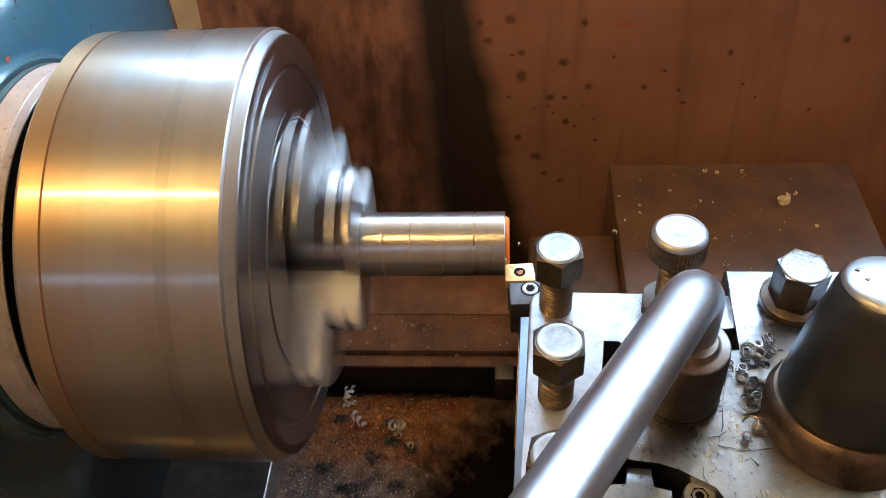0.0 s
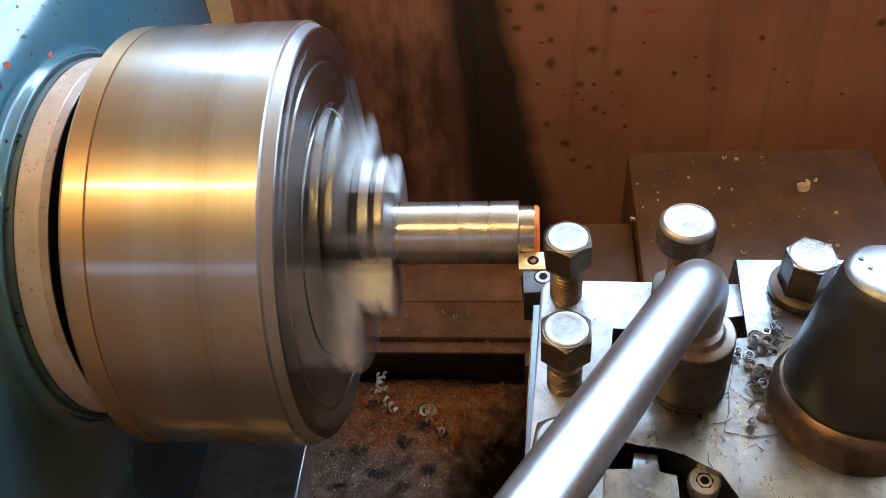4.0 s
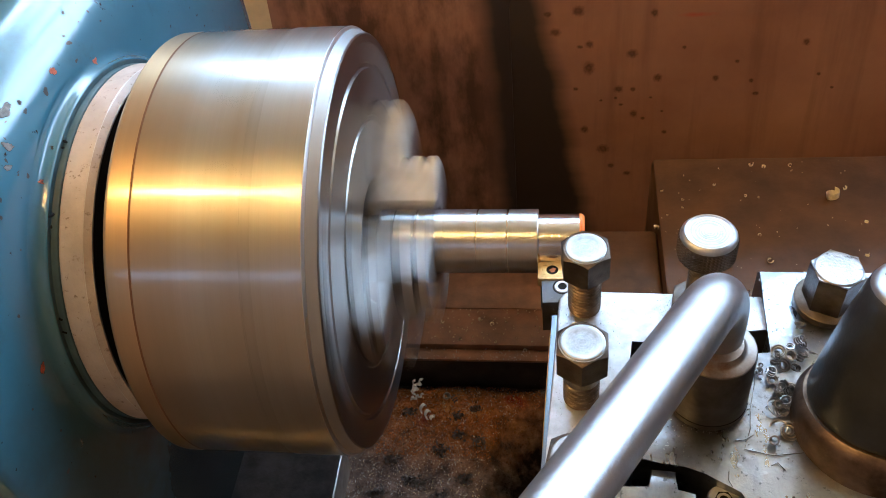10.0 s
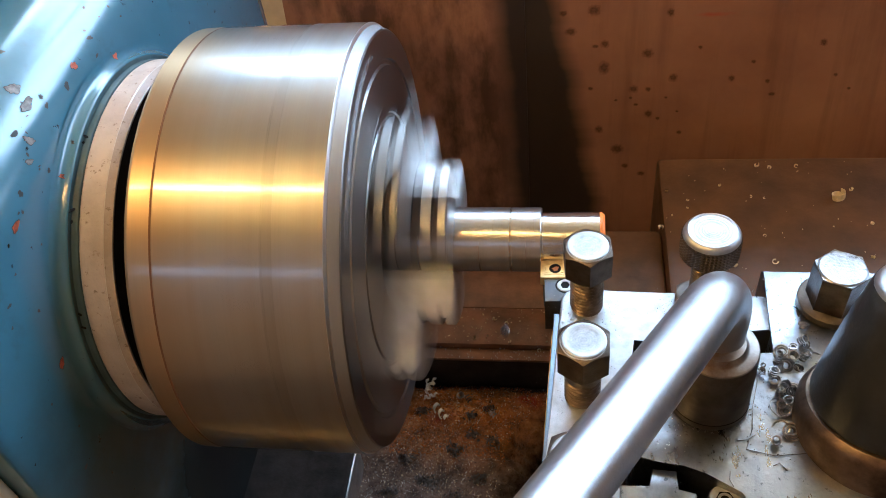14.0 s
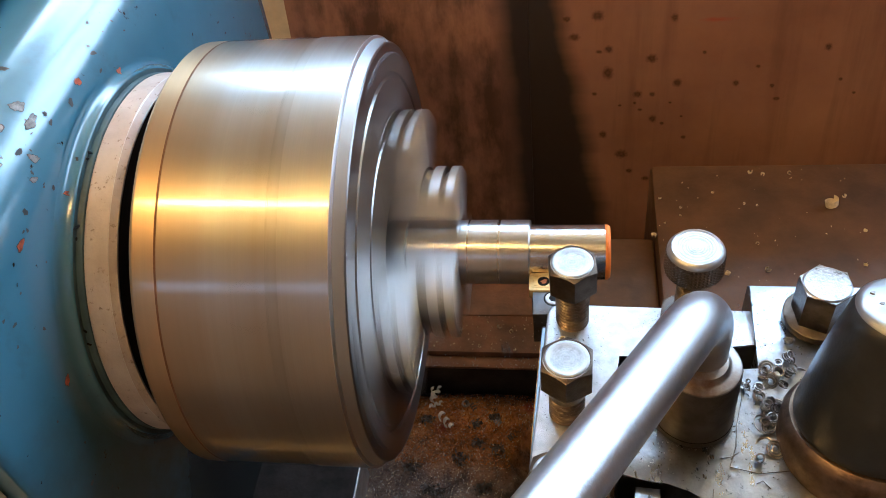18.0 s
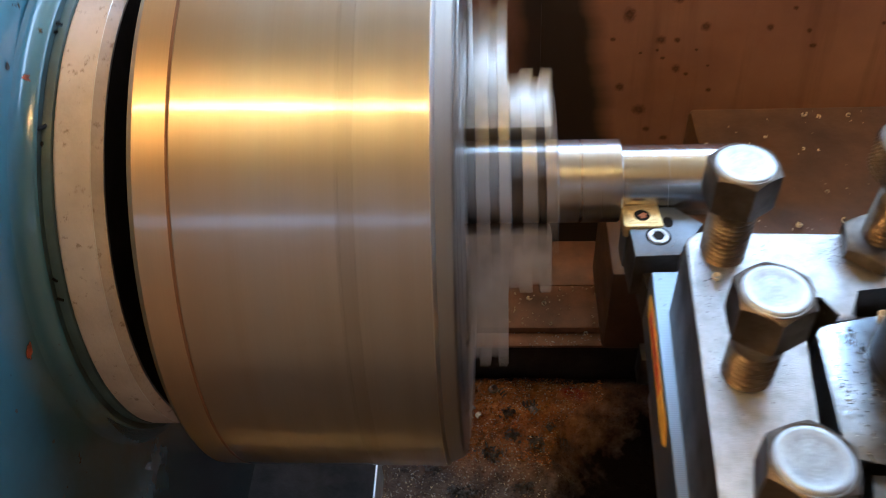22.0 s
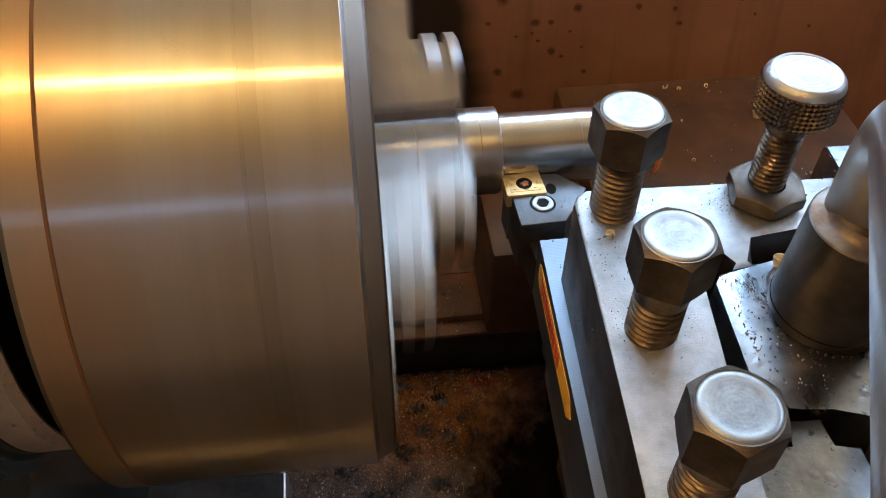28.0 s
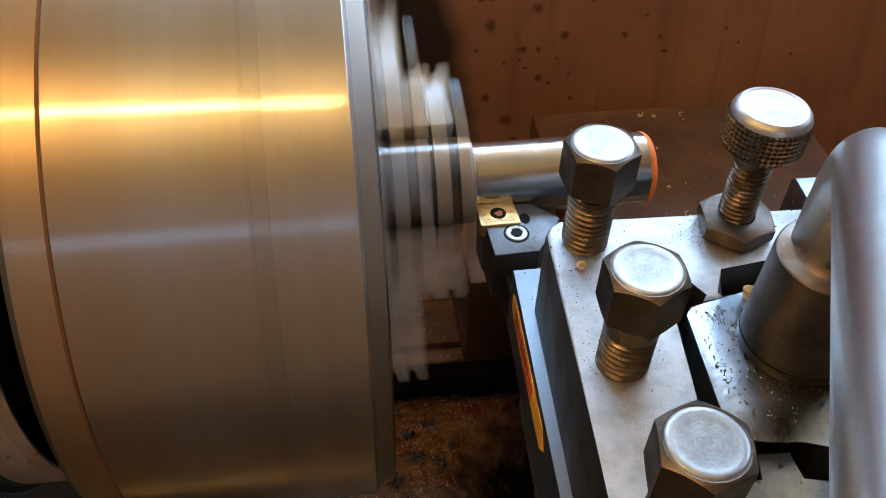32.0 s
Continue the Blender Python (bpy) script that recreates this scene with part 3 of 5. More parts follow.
def rust_material():
    m, nt, b = nodes_of("wet_rusty_swarf_bed")
    co = coords(nt)
    fine = noise_tex(nt, co, 420, 4, 0.7)
    mid = noise_tex(nt, co, 90, 5, 0.65)
    col = ramp(nt, mid, [(0.3, (0.05, 0.034, 0.028)), (0.5, (0.165, 0.112, 0.085)), (0.7, (0.28, 0.205, 0.165))])
    warm = ramp(nt, mid, [(0.32, (0.10, 0.034, 0.010)), (0.5, (0.40, 0.145, 0.030)), (0.68, (0.66, 0.30, 0.07))])
    col = mix(nt, blob(nt, (-86, 46, -214), (74, 44, 80), 1.0, 0.85, 1.75), col, warm)
    col = mix(nt, blob(nt, (-48, 54, -216), (14, 9, 60), 0.9, 0.7, 1.3), col, (0.34, 0.035, 0.012))
    col = mix(nt, blob(nt, (-108, 34, -216), (12, 8, 60), 0.9, 0.6, 1.4), col, (0.26, 0.045, 0.018))
    col = mix(nt, ramp(nt, fine, [(0.62, (0,)), (0.70, (0.9,))]), col, (0.012, 0.009, 0.008))
    # wet masks the oily pit; the carriage's shade is painted in as black
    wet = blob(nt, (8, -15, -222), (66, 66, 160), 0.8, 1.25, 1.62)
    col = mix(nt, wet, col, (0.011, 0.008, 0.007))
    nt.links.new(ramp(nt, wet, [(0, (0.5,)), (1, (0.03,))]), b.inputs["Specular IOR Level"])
    # strip along the lip: the shade beneath it, painted on the floor
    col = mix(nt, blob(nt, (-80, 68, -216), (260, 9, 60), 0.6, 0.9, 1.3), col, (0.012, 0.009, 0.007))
    nt.links.new(col, b.inputs["Base Color"])
    nt.links.new(ramp(nt, fine, [(0.35, (0.2,)), (0.65, (0.6,))]), b.inputs["Roughness"])
    bump(nt, b, fine, 1.0, 0.0022)
    return m


def smooth_step(a, b, x):
    u = min(1.0, max(0.0, (x - a) / (b - a)))
    return u * u * (3 - 2 * u)


def gap_height(x, y):
    """Height of the rust and swarf heaped on the gap floor."""
    z = -217.0 + 5.0 * math.exp(-((x + 92) / 34) ** 2 - ((y - 34) / 26) ** 2)
    z += 2.2 * noise.noise(Vector((x, y, 0)) * 0.06) + 1.3 * noise.noise(Vector((x, y, 7)) * 0.19) + 0.6 * noise.noise(Vector((x, y, 3)) * 0.45)
    wob = 7 * noise.noise(Vector((x * 0.05, y * 0.05, 21)))
    wob += 4 * noise.noise(Vector((x * 0.16, y * 0.16, 5)))
    pit = smooth_step(-74, -28, x + wob) * smooth_step(56, 18, y + wob)
    return z - 34 * pit - 5.0 * smooth_step(57, 66, y + 0.4 * wob)


M_RUSTFLOOR = rust_material()
bm = bmesh.new()
nx, ny = 157, 75
grid = [[bm.verts.new((-330 + 2.5 * i, -118 + 2.5 * j, gap_height(-330 + 2.5 * i, -118 + 2.5 * j))) for i in range(nx)] for j in range(ny)]
for r0, r1 in zip(grid, grid[1:]):
    for i in range(nx - 1):
        bm.faces.new((r0[i], r0[i + 1], r1[i + 1], r1[i]))
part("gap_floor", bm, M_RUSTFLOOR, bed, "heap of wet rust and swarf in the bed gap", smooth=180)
part("way_stop", box(-14.0, -1.0, 44, 56, -194, -171, 1.0), M_BEDSTEEL, bed, "small grey stop block")
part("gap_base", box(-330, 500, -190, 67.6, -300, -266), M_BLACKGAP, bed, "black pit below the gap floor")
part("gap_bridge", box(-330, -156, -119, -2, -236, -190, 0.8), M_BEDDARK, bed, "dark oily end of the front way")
part("bridge_edge", box(-155.8, -154.6, -119, -2, -236, -190.4, 0.3), M_RINGEDGE, bed, "bright worn edge")
part("front_way", box(-330, 500, -190, -121, -237.6, -190, 2), M_BEDSTEEL, bed)
for nm, x in (("bed_leg", -280), ("bed_leg", 420)):
    part(nm, box(x - 60, x + 60, -180, 280, -1100, -300.5), M_BED, bed)

# ---- headstock ----
HS_X, HS_R, HS_Z = -220.0, 32.7, 82.9


def hs_surface(y, z):
    """How far out the painted surface stands: flat end, rounded top edge, fillet up to the boss."""
    r = math.hypot(y, z)
    if 89.6 < r < 93.4:
        return HS_X + 4.1 - math.sqrt(max(0.0, 4.0 ** 2 - (93.4 - r) ** 2))
    return HS_X if z <= HS_Z else HS_X - HS_R + math.sqrt(max(0.0, HS_R ** 2 - (z - HS_Z) ** 2))


def paint_material():
    m, nt, b = nodes_of("blue_machine_enamel")
    co = coords(nt)
    n1 = noise_tex(nt, co, 7, 5, 0.6)
    col = ramp(nt, n1, [(0.3, (0.060, 0.165, 0.225)), (0.7, (0.085, 0.215, 0.290))])
    grime = ramp(nt, noise_tex(nt, co, 26, 6, 0.7), [(0.55, (0,)), (0.8, (0.5,))])
    col = mix(nt, grime, col, (0.055, 0.070, 0.055))
    pit = ramp(nt, noise_tex(nt, co, 190, 3, 0.6), [(0.70, (0,)), (0.74, (1,))])
    col = mix(nt, pit, col, (0.02, 0.02, 0.018))
    # oil thrown off the chuck, plus its painted-in shadow, blackens the casting's foot
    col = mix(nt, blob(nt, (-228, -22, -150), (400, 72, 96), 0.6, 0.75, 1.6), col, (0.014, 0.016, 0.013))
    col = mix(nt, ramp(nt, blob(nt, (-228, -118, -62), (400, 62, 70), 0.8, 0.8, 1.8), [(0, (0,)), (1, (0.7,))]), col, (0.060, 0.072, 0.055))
    nt.links.new(col, b.inputs["Base Color"])
    nt.links.new(ramp(nt, n1, [(0.3, (0.26,)), (0.7, (0.17,))]), b.inputs["Roughness"])
    b.inputs["Coat Weight"].default_value = 0.8
    b.inputs["Coat Roughness"].default_value = 0.14
    bump(nt, b, noise_tex(nt, co, 60, 3), 0.25, 0.0008)
    return m


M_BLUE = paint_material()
M_OILYBLUE = plain("oil_darkened_enamel", (0.055, 0.095, 0.105), 0.45, 0.0, 0.4, 40, 0.2)
head = thing("headstock", "blue enamelled cast headstock with chipped paint", "headstock", (0, 0, 0))
prof = [(HS_X, -300.0), (HS_X, HS_Z)] + [(HS_X - HS_R + HS_R * math.cos(radians(a)), HS_Z + HS_R * math.sin(radians(a))) for a in range(8, 91, 8)] + [(-266, 115.8), (-520, 118), (-520, -300)]
bm = bmesh.new()
ends = []
for y in (-139.2, 207.0):
    ends.append([bm.verts.new((x, y, z)) for x, z in prof])
n = len(prof)
for i in range(n):
    j = (i + 1) % n
    bm.faces.new((ends[0][i], ends[0][j], ends[1][j], ends[1][i]))
fr = bm.faces.new(ends[0][::-1])
bk = bm.faces.new(ends[1])
bmesh.ops.bevel(bm, geom=list(set(fr.edges) | set(bk.edges)), offset=9, segments=4, profile=0.5, affect="EDGES")
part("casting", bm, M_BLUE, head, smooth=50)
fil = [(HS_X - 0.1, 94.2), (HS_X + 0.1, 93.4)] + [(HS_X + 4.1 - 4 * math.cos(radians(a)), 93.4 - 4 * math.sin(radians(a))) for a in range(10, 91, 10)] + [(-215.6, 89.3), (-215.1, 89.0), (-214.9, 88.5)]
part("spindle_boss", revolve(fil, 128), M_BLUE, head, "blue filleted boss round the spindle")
part("boss_face", revolve([(-214.92, 88.5), (-214.85, 60)], 128), M_OILYBLUE, head, "oil blackened face of the boss")
part("oily_gap", revolve([(-214.8, 60), (-214.8, 86.6), (-212.2, 86.4), (-211.85, 85.8), (-211.85, 60)], 128), M_OILYBLUE, head, "oily joint behind the ring")
part("lid", box(-520, -266, -133, 201, 117.5, 127, 3), M_BLACKGAP, head, "dark top lid")
part("front_cover", box(-520, -229, -146, -139.5, -133, 64, 2), M_CREAM, head, "cream cover on the operator side")
part("bearing_ring", revolve([(-211.8, 55), (-211.8, 85.7), (-211.0, 86.4), (-201, 86.4), (-198.6, 84.4), (-198.6, 62), (-211.8, 55)], 128), M_RING, head, "beige worn bearing cover ring", smooth=12)
part("ring_edge", revolve([(-201.2, 86.5), (-198.9, 84.6), (-198.5, 84.2), (-198.5, 83.6), (-201.2, 83.4)], 128, close=True), M_RINGEDGE, head, "bright worn ring edge")
# the gap's shade is painted black on the ring face
part("ring_face", revolve([(-198.45, 60), (-198.45, 83.5)], 96), M_BLACKGAP, head, "face of the ring, painted black for the shaded gap")
for k, (ang, rr, s) in enumerate(((74, 87.0, 1.1), (72, 87.0, 0.7), (53, 87.0, 1.4), (50, 87.0, 0.8), (25, 87.0, 1.6), (21, 87.0, 1.1))):
    bm = prism(ragged(s, s * 0.45, 9, 300 + k, 0.4), 0, 0.7)
    a = radians(ang)
    flake = part("grime_flake", bm, M_BLACKGAP, head, at=(-214.4, -rr * math.cos(a), rr * math.sin(a)))
    flake.rotation_euler = (radians(90 - ang) * 1.0, radians(15 * (-1) ** k), radians(35 * k))

M_PRIMER = plain("orange_primer", (0.36, 0.075, 0.026), 0.5, 0, 0.7, 260, 0.6)
M_BARE = plain("grey_filler", (0.20, 0.192, 0.178), 0.45, 0.3, 0.6, 260, 0.6)
M_RIM = plain("chip_rim", (0.03, 0.035, 0.035), 0.6)
# chipped spots: y, z, half width, half height, colour
CHIPS = ((3.2, 99.3, 1.78, 1.36, 1), (26.3, 88.7, 1.87, 1.53, 1), (-25.6, 108.9, 2.89, 1.36, 2), (-29.5, 104.1, 3.91, 1.27, 2), (-42, 110.8, 4.67, 2.21, 3), (-44.9, 102.2, 1.61, 0.85, 0), (-43, 97.4, 1.87, 1.7, 2), (-50.7, 93.5, 1.36, 1.36, 2), (-45.9, 84.9, 0.85, 0.85, 0),
         (-43, 79.1, 0.85, 1.1, 1), (-64.2, 89.7, 1.1, 1.19, 0), (-75.7, 83.9, 2.21, 1.7, 1), (-84.4, 98.3, 5.1, 2.89, 1), (-65.1, 104.1, 3.82, 2.21, 3), (-58.4, 106.5, 5.1, 2.72, 2), (-23.7, 99.3, 1.1, 0.68, 0), (-21.8, 102.2, 1.02, 0.68, 0), (-8.3, 97.4, 1.36, 1.19, 0),
         (-8.3, 114.7, 1.19, 0.59, 0), (-95, 26.1, 1.53, 2.21, 1), (-101.7, 72.3, 0.68, 0.59, 0), (-98.8, 66.6, 1.19, 0.59, 0), (-89.2, 52.1, 0.68, 0.77, 0), (22.5, 100.3, 1.27, 0.85, 0), (-69, 84.9, 0.59, 0.77, 0), (-48.8, 95.4, 0.51, 0.77, 0), (17.7, 94.5, 1.1, 0.51, 0),
         (-69.9, 68.5, 0.42, 0.42, 0), (-103.6, 59.8, 0.68, 0.42, 0), (-106.5, -1.8, 0.59, 0.59, 0), (-79.6, 104.1, 2.04, 1.36, 2), (-87.3, 93.5, 2.04, 1.36, 2), (36, 107, 0.85, 0.42, 0), (47.5, 95.4, 0.51, 0.42, 0), (-110.4, 20.4, 0.51, 0.51, 0), (-116.1, -18.1, 1.19, 0.85, 0))
pits = random.Random(77)
PITS = tuple((pits.uniform(-111, 49), pits.uniform(68, 113) if k % 3 else pits.uniform(-47, 107), pits.uniform(0.25, 0.7), pits.uniform(0.2, 0.5), 0) for k in range(34))
for k, (cy, cz, ry, rz, kind_of) in enumerate(CHIPS + PITS):
    holder = None
    for lvl, (grow, mat) in enumerate(((1.14, M_RIM), (1.0, M_BARE if kind_of in (2, 3) else M_RIM if kind_of == 0 else M_PRIMER), (0.55, M_PRIMER if kind_of in (1, 3) else M_BARE))):
        if lvl == 2 and kind_of not in (3,):
            continue
        bm = bmesh.new()
        out = flaked(ry * grow, rz * grow, 30, 40 + k)
        cen = bm.verts.new((hs_surface(cy, cz) + 0.15 + 0.12 * lvl, cy, cz))
        vs = [bm.verts.new((hs_surface(cy + a2, cz + b2) + 0.15 + 0.12 * lvl, cy + a2, cz + b2)) for a2, b2 in out]
        for i in range(len(vs)):
            bm.faces.new((cen, vs[i], vs[(i + 1) % len(vs)]))
        if lvl == 0:
            holder = part("paint_chip", bm, mat, head, "chipped paint showing primer" if kind_of else "")
        else:
            part("chip_core", bm, mat, holder)

# ---- chuck ----
chuck = thing("chuck", "bright turned steel three jaw chuck spinning on the spindle", "lathe chuck", (0, 0, 0))
part("backplate", revolve([(-186.2, 30), (-186.2, 97.6), (-184.1, 99.6), (-175.2, 99.8), (-175.2, 30)], 192), M_BACKPLATE, chuck, "tarnished chuck backplate", smooth=12)
part("seam", revolve([(-175.3, 99.0), (-175.3, 99.9), (-174.5, 99.9), (-174.5, 99.0)], 192, close=True), M_RUST, chuck, "thin rusty seam")
part("body", revolve([(-174.8, 30), (-174.8, 99.6), (-174.2, 100), (-132.2, 100), (-132.2, 90)], 256), M_CHUCK, chuck, "turned chuck body", smooth=12)
part("body_line", revolve([(-132.18, 99), (-132.18, 99.96), (-131.5, 99.96), (-131.5, 99)], 192, close=True), M_CHUCKLINE, chuck, "thin dark turned line")
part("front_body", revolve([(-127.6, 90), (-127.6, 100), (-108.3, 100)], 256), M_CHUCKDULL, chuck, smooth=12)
part("worn_band", revolve([(-131.45, 90), (-131.45, 99.95), (-127.65, 99.95), (-127.65, 90)], 256), M_CHUCKLINE, chuck, "duller worn band round the body", smooth=12)
part("front_chamfer", revolve([(-108.3, 100), (-108.1, 99.9), (-107.5, 99.1), (-107.3, 98.7), (-107.3, 90)], 256), M_CHAMFER, chuck, "bright front chamfer", smooth=12)
part("face", revolve([(-102.95, 96.85), (-102.4, 96.2), (-102.4, 84), (-103.6, 83.4), (-103.6, 81.6), (-102.4, 81), (-102.4, 60), (-103.2, 59.4), (-103.2, 57.8), (-102.4, 57.2), (-102.4, 30), (-106, 28), (-174, 28)], 192), M_FACE, chuck, "chuck face with turned grooves", smooth=12)
part("rim_bevel", revolve([(-107.25, 98.7), (-103.0, 96.9)], 256), M_RIMCONE, chuck, "roughly turned bevel of the rim")
for k in range(3):
    a = 120 * k
    key = part("key_socket", revolve([(0, 0), (0, 5.4), (0.6, 6.6), (0.9, 9.5), (0.4, 10.2)], 24, "z"), M_JAWDARK, chuck, "square key socket", turn=(a + 60, 0, 0))
    key.location = Matrix.Rotation(radians(a + 60), 3, "X") @ Vector((-0.140, 0, 0.0993))
    outline = [(-106, 15.2), (-73, 15.2), (-72, 16.2), (-72, 39.2), (-72.6, 40.2), (-76.0, 40.2), (-76.3, 37.2), (-78.6, 37.2), (-78.9, 40.2), (-83.4, 40.2), (-83.7, 38.5), (-87.2, 38.5),
               (-87.5, 40), (-87.5, 65.6), (-88.1, 66.5), (-91.0, 66.5), (-91.3, 63.2), (-93.6, 63.2), (-93.9, 66.5), (-97.7, 66.5), (-98, 63.6), (-100.2, 63.6), (-100.5, 66.5), (-100.9, 66.5),
               (-101.1, 68), (-101.1, 91.5), (-101.9, 92.4), (-106, 92.4)]
    bm = bmesh.new()
    half, cuts = 12.5, 8
    slices = []
    for s in range(cuts + 1):
        y = -half + 2 * half * s / cuts
        slices.append([bm.verts.new((x, y, math.sqrt(r * r - y * y) if r > 30 else r)) for x, r in outline])
    bm.faces.new(slices[0])
    bm.faces.new(slices[-1][::-1])
    grooved = {37.2, 38.5, 63.2, 63.6}
    for p, q in zip(slices, slices[1:]):
        for i in range(len(p)):
            j = (i + 1) % len(p)
            fc = bm.faces.new((p[i], p[j], q[j], q[i]))
            if outline[i][1] in grooved or outline[j][1] in grooved:
                fc.material_index = 1
            elif abs(outline[i][1] - outline[j][1]) < 2.5:
                fc.material_index = 2
    part("jaw", bm, [M_JAW, M_JAWDARK, M_JAWROUND], chuck, "hardened stepped steel jaw", turn=(a, 0, 0), smooth=25)
    for sgn in (-1, 1):
        part("jaw_way", box(-107, -102.1, sgn * 12.6 - 1.2 * (sgn < 0), sgn * 12.6 + 1.2 * (sgn > 0), 30, 91), M_JAWDARK, chuck, turn=(a, 0, 0))
# coloured black too, for the shade between ring and chuck
spindle = solid("spindle", revolve([(-230, 0), (-230, 64), (-186.5, 70), (-186.5, 0)], 96), M_BLACKGAP, "spindle nose behind the chuck, black for the shaded gap", "spindle")

# ---- workpiece ----
work = thing("workpiece", "bright steel round bar being turned to a smaller diameter", "steel bar", (0, 0, 0))
part("turned_bar", revolve([(-150, 0), (-150, 12.62), (-5.6, 12.62), (-4.6, 11.64), (-4.5, 11.2), (-4.5, 0)], 128), M_WORK, work, "freshly turned shiny diameter", smooth=12)
part("end_mark", revolve([(-6.7, 12.64), (-6.6, 12.72), (-5.6, 12.7), (-4.4, 11.74), (-4.3, 11.3), (-4.3, 0)], 96), M_ORANGE, work, "orange painted bar end")
sleeve = part("uncut_skin", revolve([(-74, 12.2), (-74, 14.7), (-73, 14.93), (-0.4, 14.93), (0, 14.6), (0, 12.2)], 128, close=True), M_WORKRAW, work, "uncut larger diameter", at=(-6.2, 0, 0), smooth=12)

# ---- carriage: saddle and slides ----
saddle = ride(thing("saddle", "brown oily cast saddle with swarf on it", "lathe saddle"))
part("rear_slab", box(66, 230, -20, 186, -190, -111, 3), M_SLAB, saddle, "oily brown flat casting")
part("wing", box(9, 65.6, 61, 125, -185, -120, 3), M_SLAB, saddle)
part("lower_wing", box(45, 65.6, 40, 130, -187, -146, 2), M_SLAB, saddle)
part("cross_slide", box(40, 220, -190, 15, -110.6, -78, 2), M_SLAB, saddle)
part("top_slide", box(30, 200, -200, -30, -77.6, -46, 2), M_SLAB, saddle)
part("apron", box(-20, 260, -330, -192, -260, -112, 4), M_SLAB, saddle)
part("bridge", box(30, 230, -191.6, -20.5, -186, -111.2, 2), M_SLAB, saddle)

# ---- tool post ----
post = ride(thing("tool_post", "dark steel quick change tool post on the top slide", "tool post"))
part("body", prism([(30.5, -94.5), (32.5, -91.8), (47, -88.5), (78.6, -87), (79.2, -47.5), (152, -48.5), (152, -175), (68, -175), (66, -150), (61, -140), (50, -134.5), (43.5, -132.2), (36.5, -130.6), (28.2, -130.2)], -45.8, 33.0, 0.8), M_POST, post, "oily flat post top")
part("lower_body", prism([(46, -89), (66, -88), (66, -80), (46, -80)], -45.8, 22.0, 0.5), M_POST, post)
part("dovetail", prism([(33.5, -132), (41.5, -132.5), (41, -139.5), (47, -140), (46.5, -170), (20, -168), (21.5, -138.2), (33, -138.8)], -45.8, 30.0, 0.5), M_POST, post, "grey dovetail tongue")
part("screw_well", prism([(47, -137), (58, -139), (64, -148), (66, -170), (47, -170)], -45.8, 20.0), M_BLACKGAP, post)
screw = part("cap_screw", revolve([(-20, 4.2), (-6, 4.2), (-5.6, 5.2), (-0.8, 5.3), (0, 4.8), (0.05, 3.6), (0, 0)], 40, "z"), M_BOLTRIM, post, "bright socket head screw", at=(55.8, -141.0, 28.5))
part("hex_socket", hexagon(5.2, 0.12, False, 0, 0.0), M_BLACKGAP, screw)

# lever with its tapered hub
HUB = (53.4, -102.5, 33.0)
SOCKET = (53.4, -105.6, 33.0)   # the hub stands a little forward of the lever
part("hub", revolve([(0, 0), (0, 13.2), (1.0, 13.6), (3.0, 13.4), (27, 12.8), (28.6, 12.6), (29, 12.1), (29, 0)], 64, "z"), M_HUB, post, "dark tapered lever hub", at=SOCKET)
part("hub_ledge", revolve([(31.9, 4.6), (31.4, 8.1), (29.8, 8.9), (29.25, 9.8), (29.15, 11.9), (28.9, 12.3)], 64, "z"), M_LEDGE, post, "rust stained ledge", at=SOCKET)
part("hub_groove", revolve([(2.4, 13.3), (2.8, 13.55), (3.3, 13.3)], 64, "z"), M_BLACKGAP, post, at=SOCKET)
AZ, EL = radians(239.7), radians(12.1)
aim = Vector((math.cos(AZ) * math.cos(EL), math.sin(AZ) * math.cos(EL), math.sin(EL)))
corner = Vector((0, 0, 56.0))
pts = [Vector((0, 0, z)) for z in (28, 34, 40)]
a0, a1 = corner - Vector((0, 0, 18)), corner + aim * 18
for k in range(1, 12):
    u = k / 12
    pts.append(a0 * (1 - u) ** 2 + corner * 2 * u * (1 - u) + a1 * u ** 2)
pts += [corner + aim * d for d in (18, 40, 70, 110, 150)]
part("lever", sweep(pts, 8.3, 40), M_LEVER, post, "satin bright bent clamping lever", at=HUB)

# stud nut and washer on the post
nut = ride(thing("hex_nut", "large worn hexagon nut with washer on the tool post", "nut", (101.0, -64.0, 33)))
part("washer", revolve([(0, 0), (0, 11.6), (0.6, 12), (3.2, 12), (3.8, 11.2), (3.8, 0)], 48, "z"), M_BOLT, nut)
part("nut", hexagon(16.6, 15.6, False, 0, 3.8, 36), M_BOLT, nut, "dark hexagon nut")
part("nut_top", hexagon(16.2, 0.7, True, 0, 19.42, 36), M_HOLDER, nut, "grey worn nut top")

# black tapered handle
cone = ride(thing("tapered_knob", "blackened steel tapered knob with a bright top", "knob", (105.4, -115.3, 33)))
cone.rotation_euler = (radians(-11.2), radians(3.4), 0)
part("collar", revolve([(-6, 0), (-6, 25.2), (1, 26.0), (6.5, 26.0), (8.6, 25.2), (10, 23.8), (10, 0)], 72, "z"), M_CONERING, cone, "rusty brown collar")
part("shell", revolve([(10, 0), (10, 22.6), (12, 23), (30, 20.4), (44, 17.9), (45, 17.6), (52, 16.2), (55.5, 15.2), (56, 14.6), (56, 0)], 72, "z"), M_CONE, cone, "blackened taper")
cap = part("cap", revolve([(55.8, 14.9), (57, 14.4), (58.0, 12.6), (58.5, 6), (58.6, 0)], 72, "z"), M_BOLTTOP, cone, "bright polished cap")
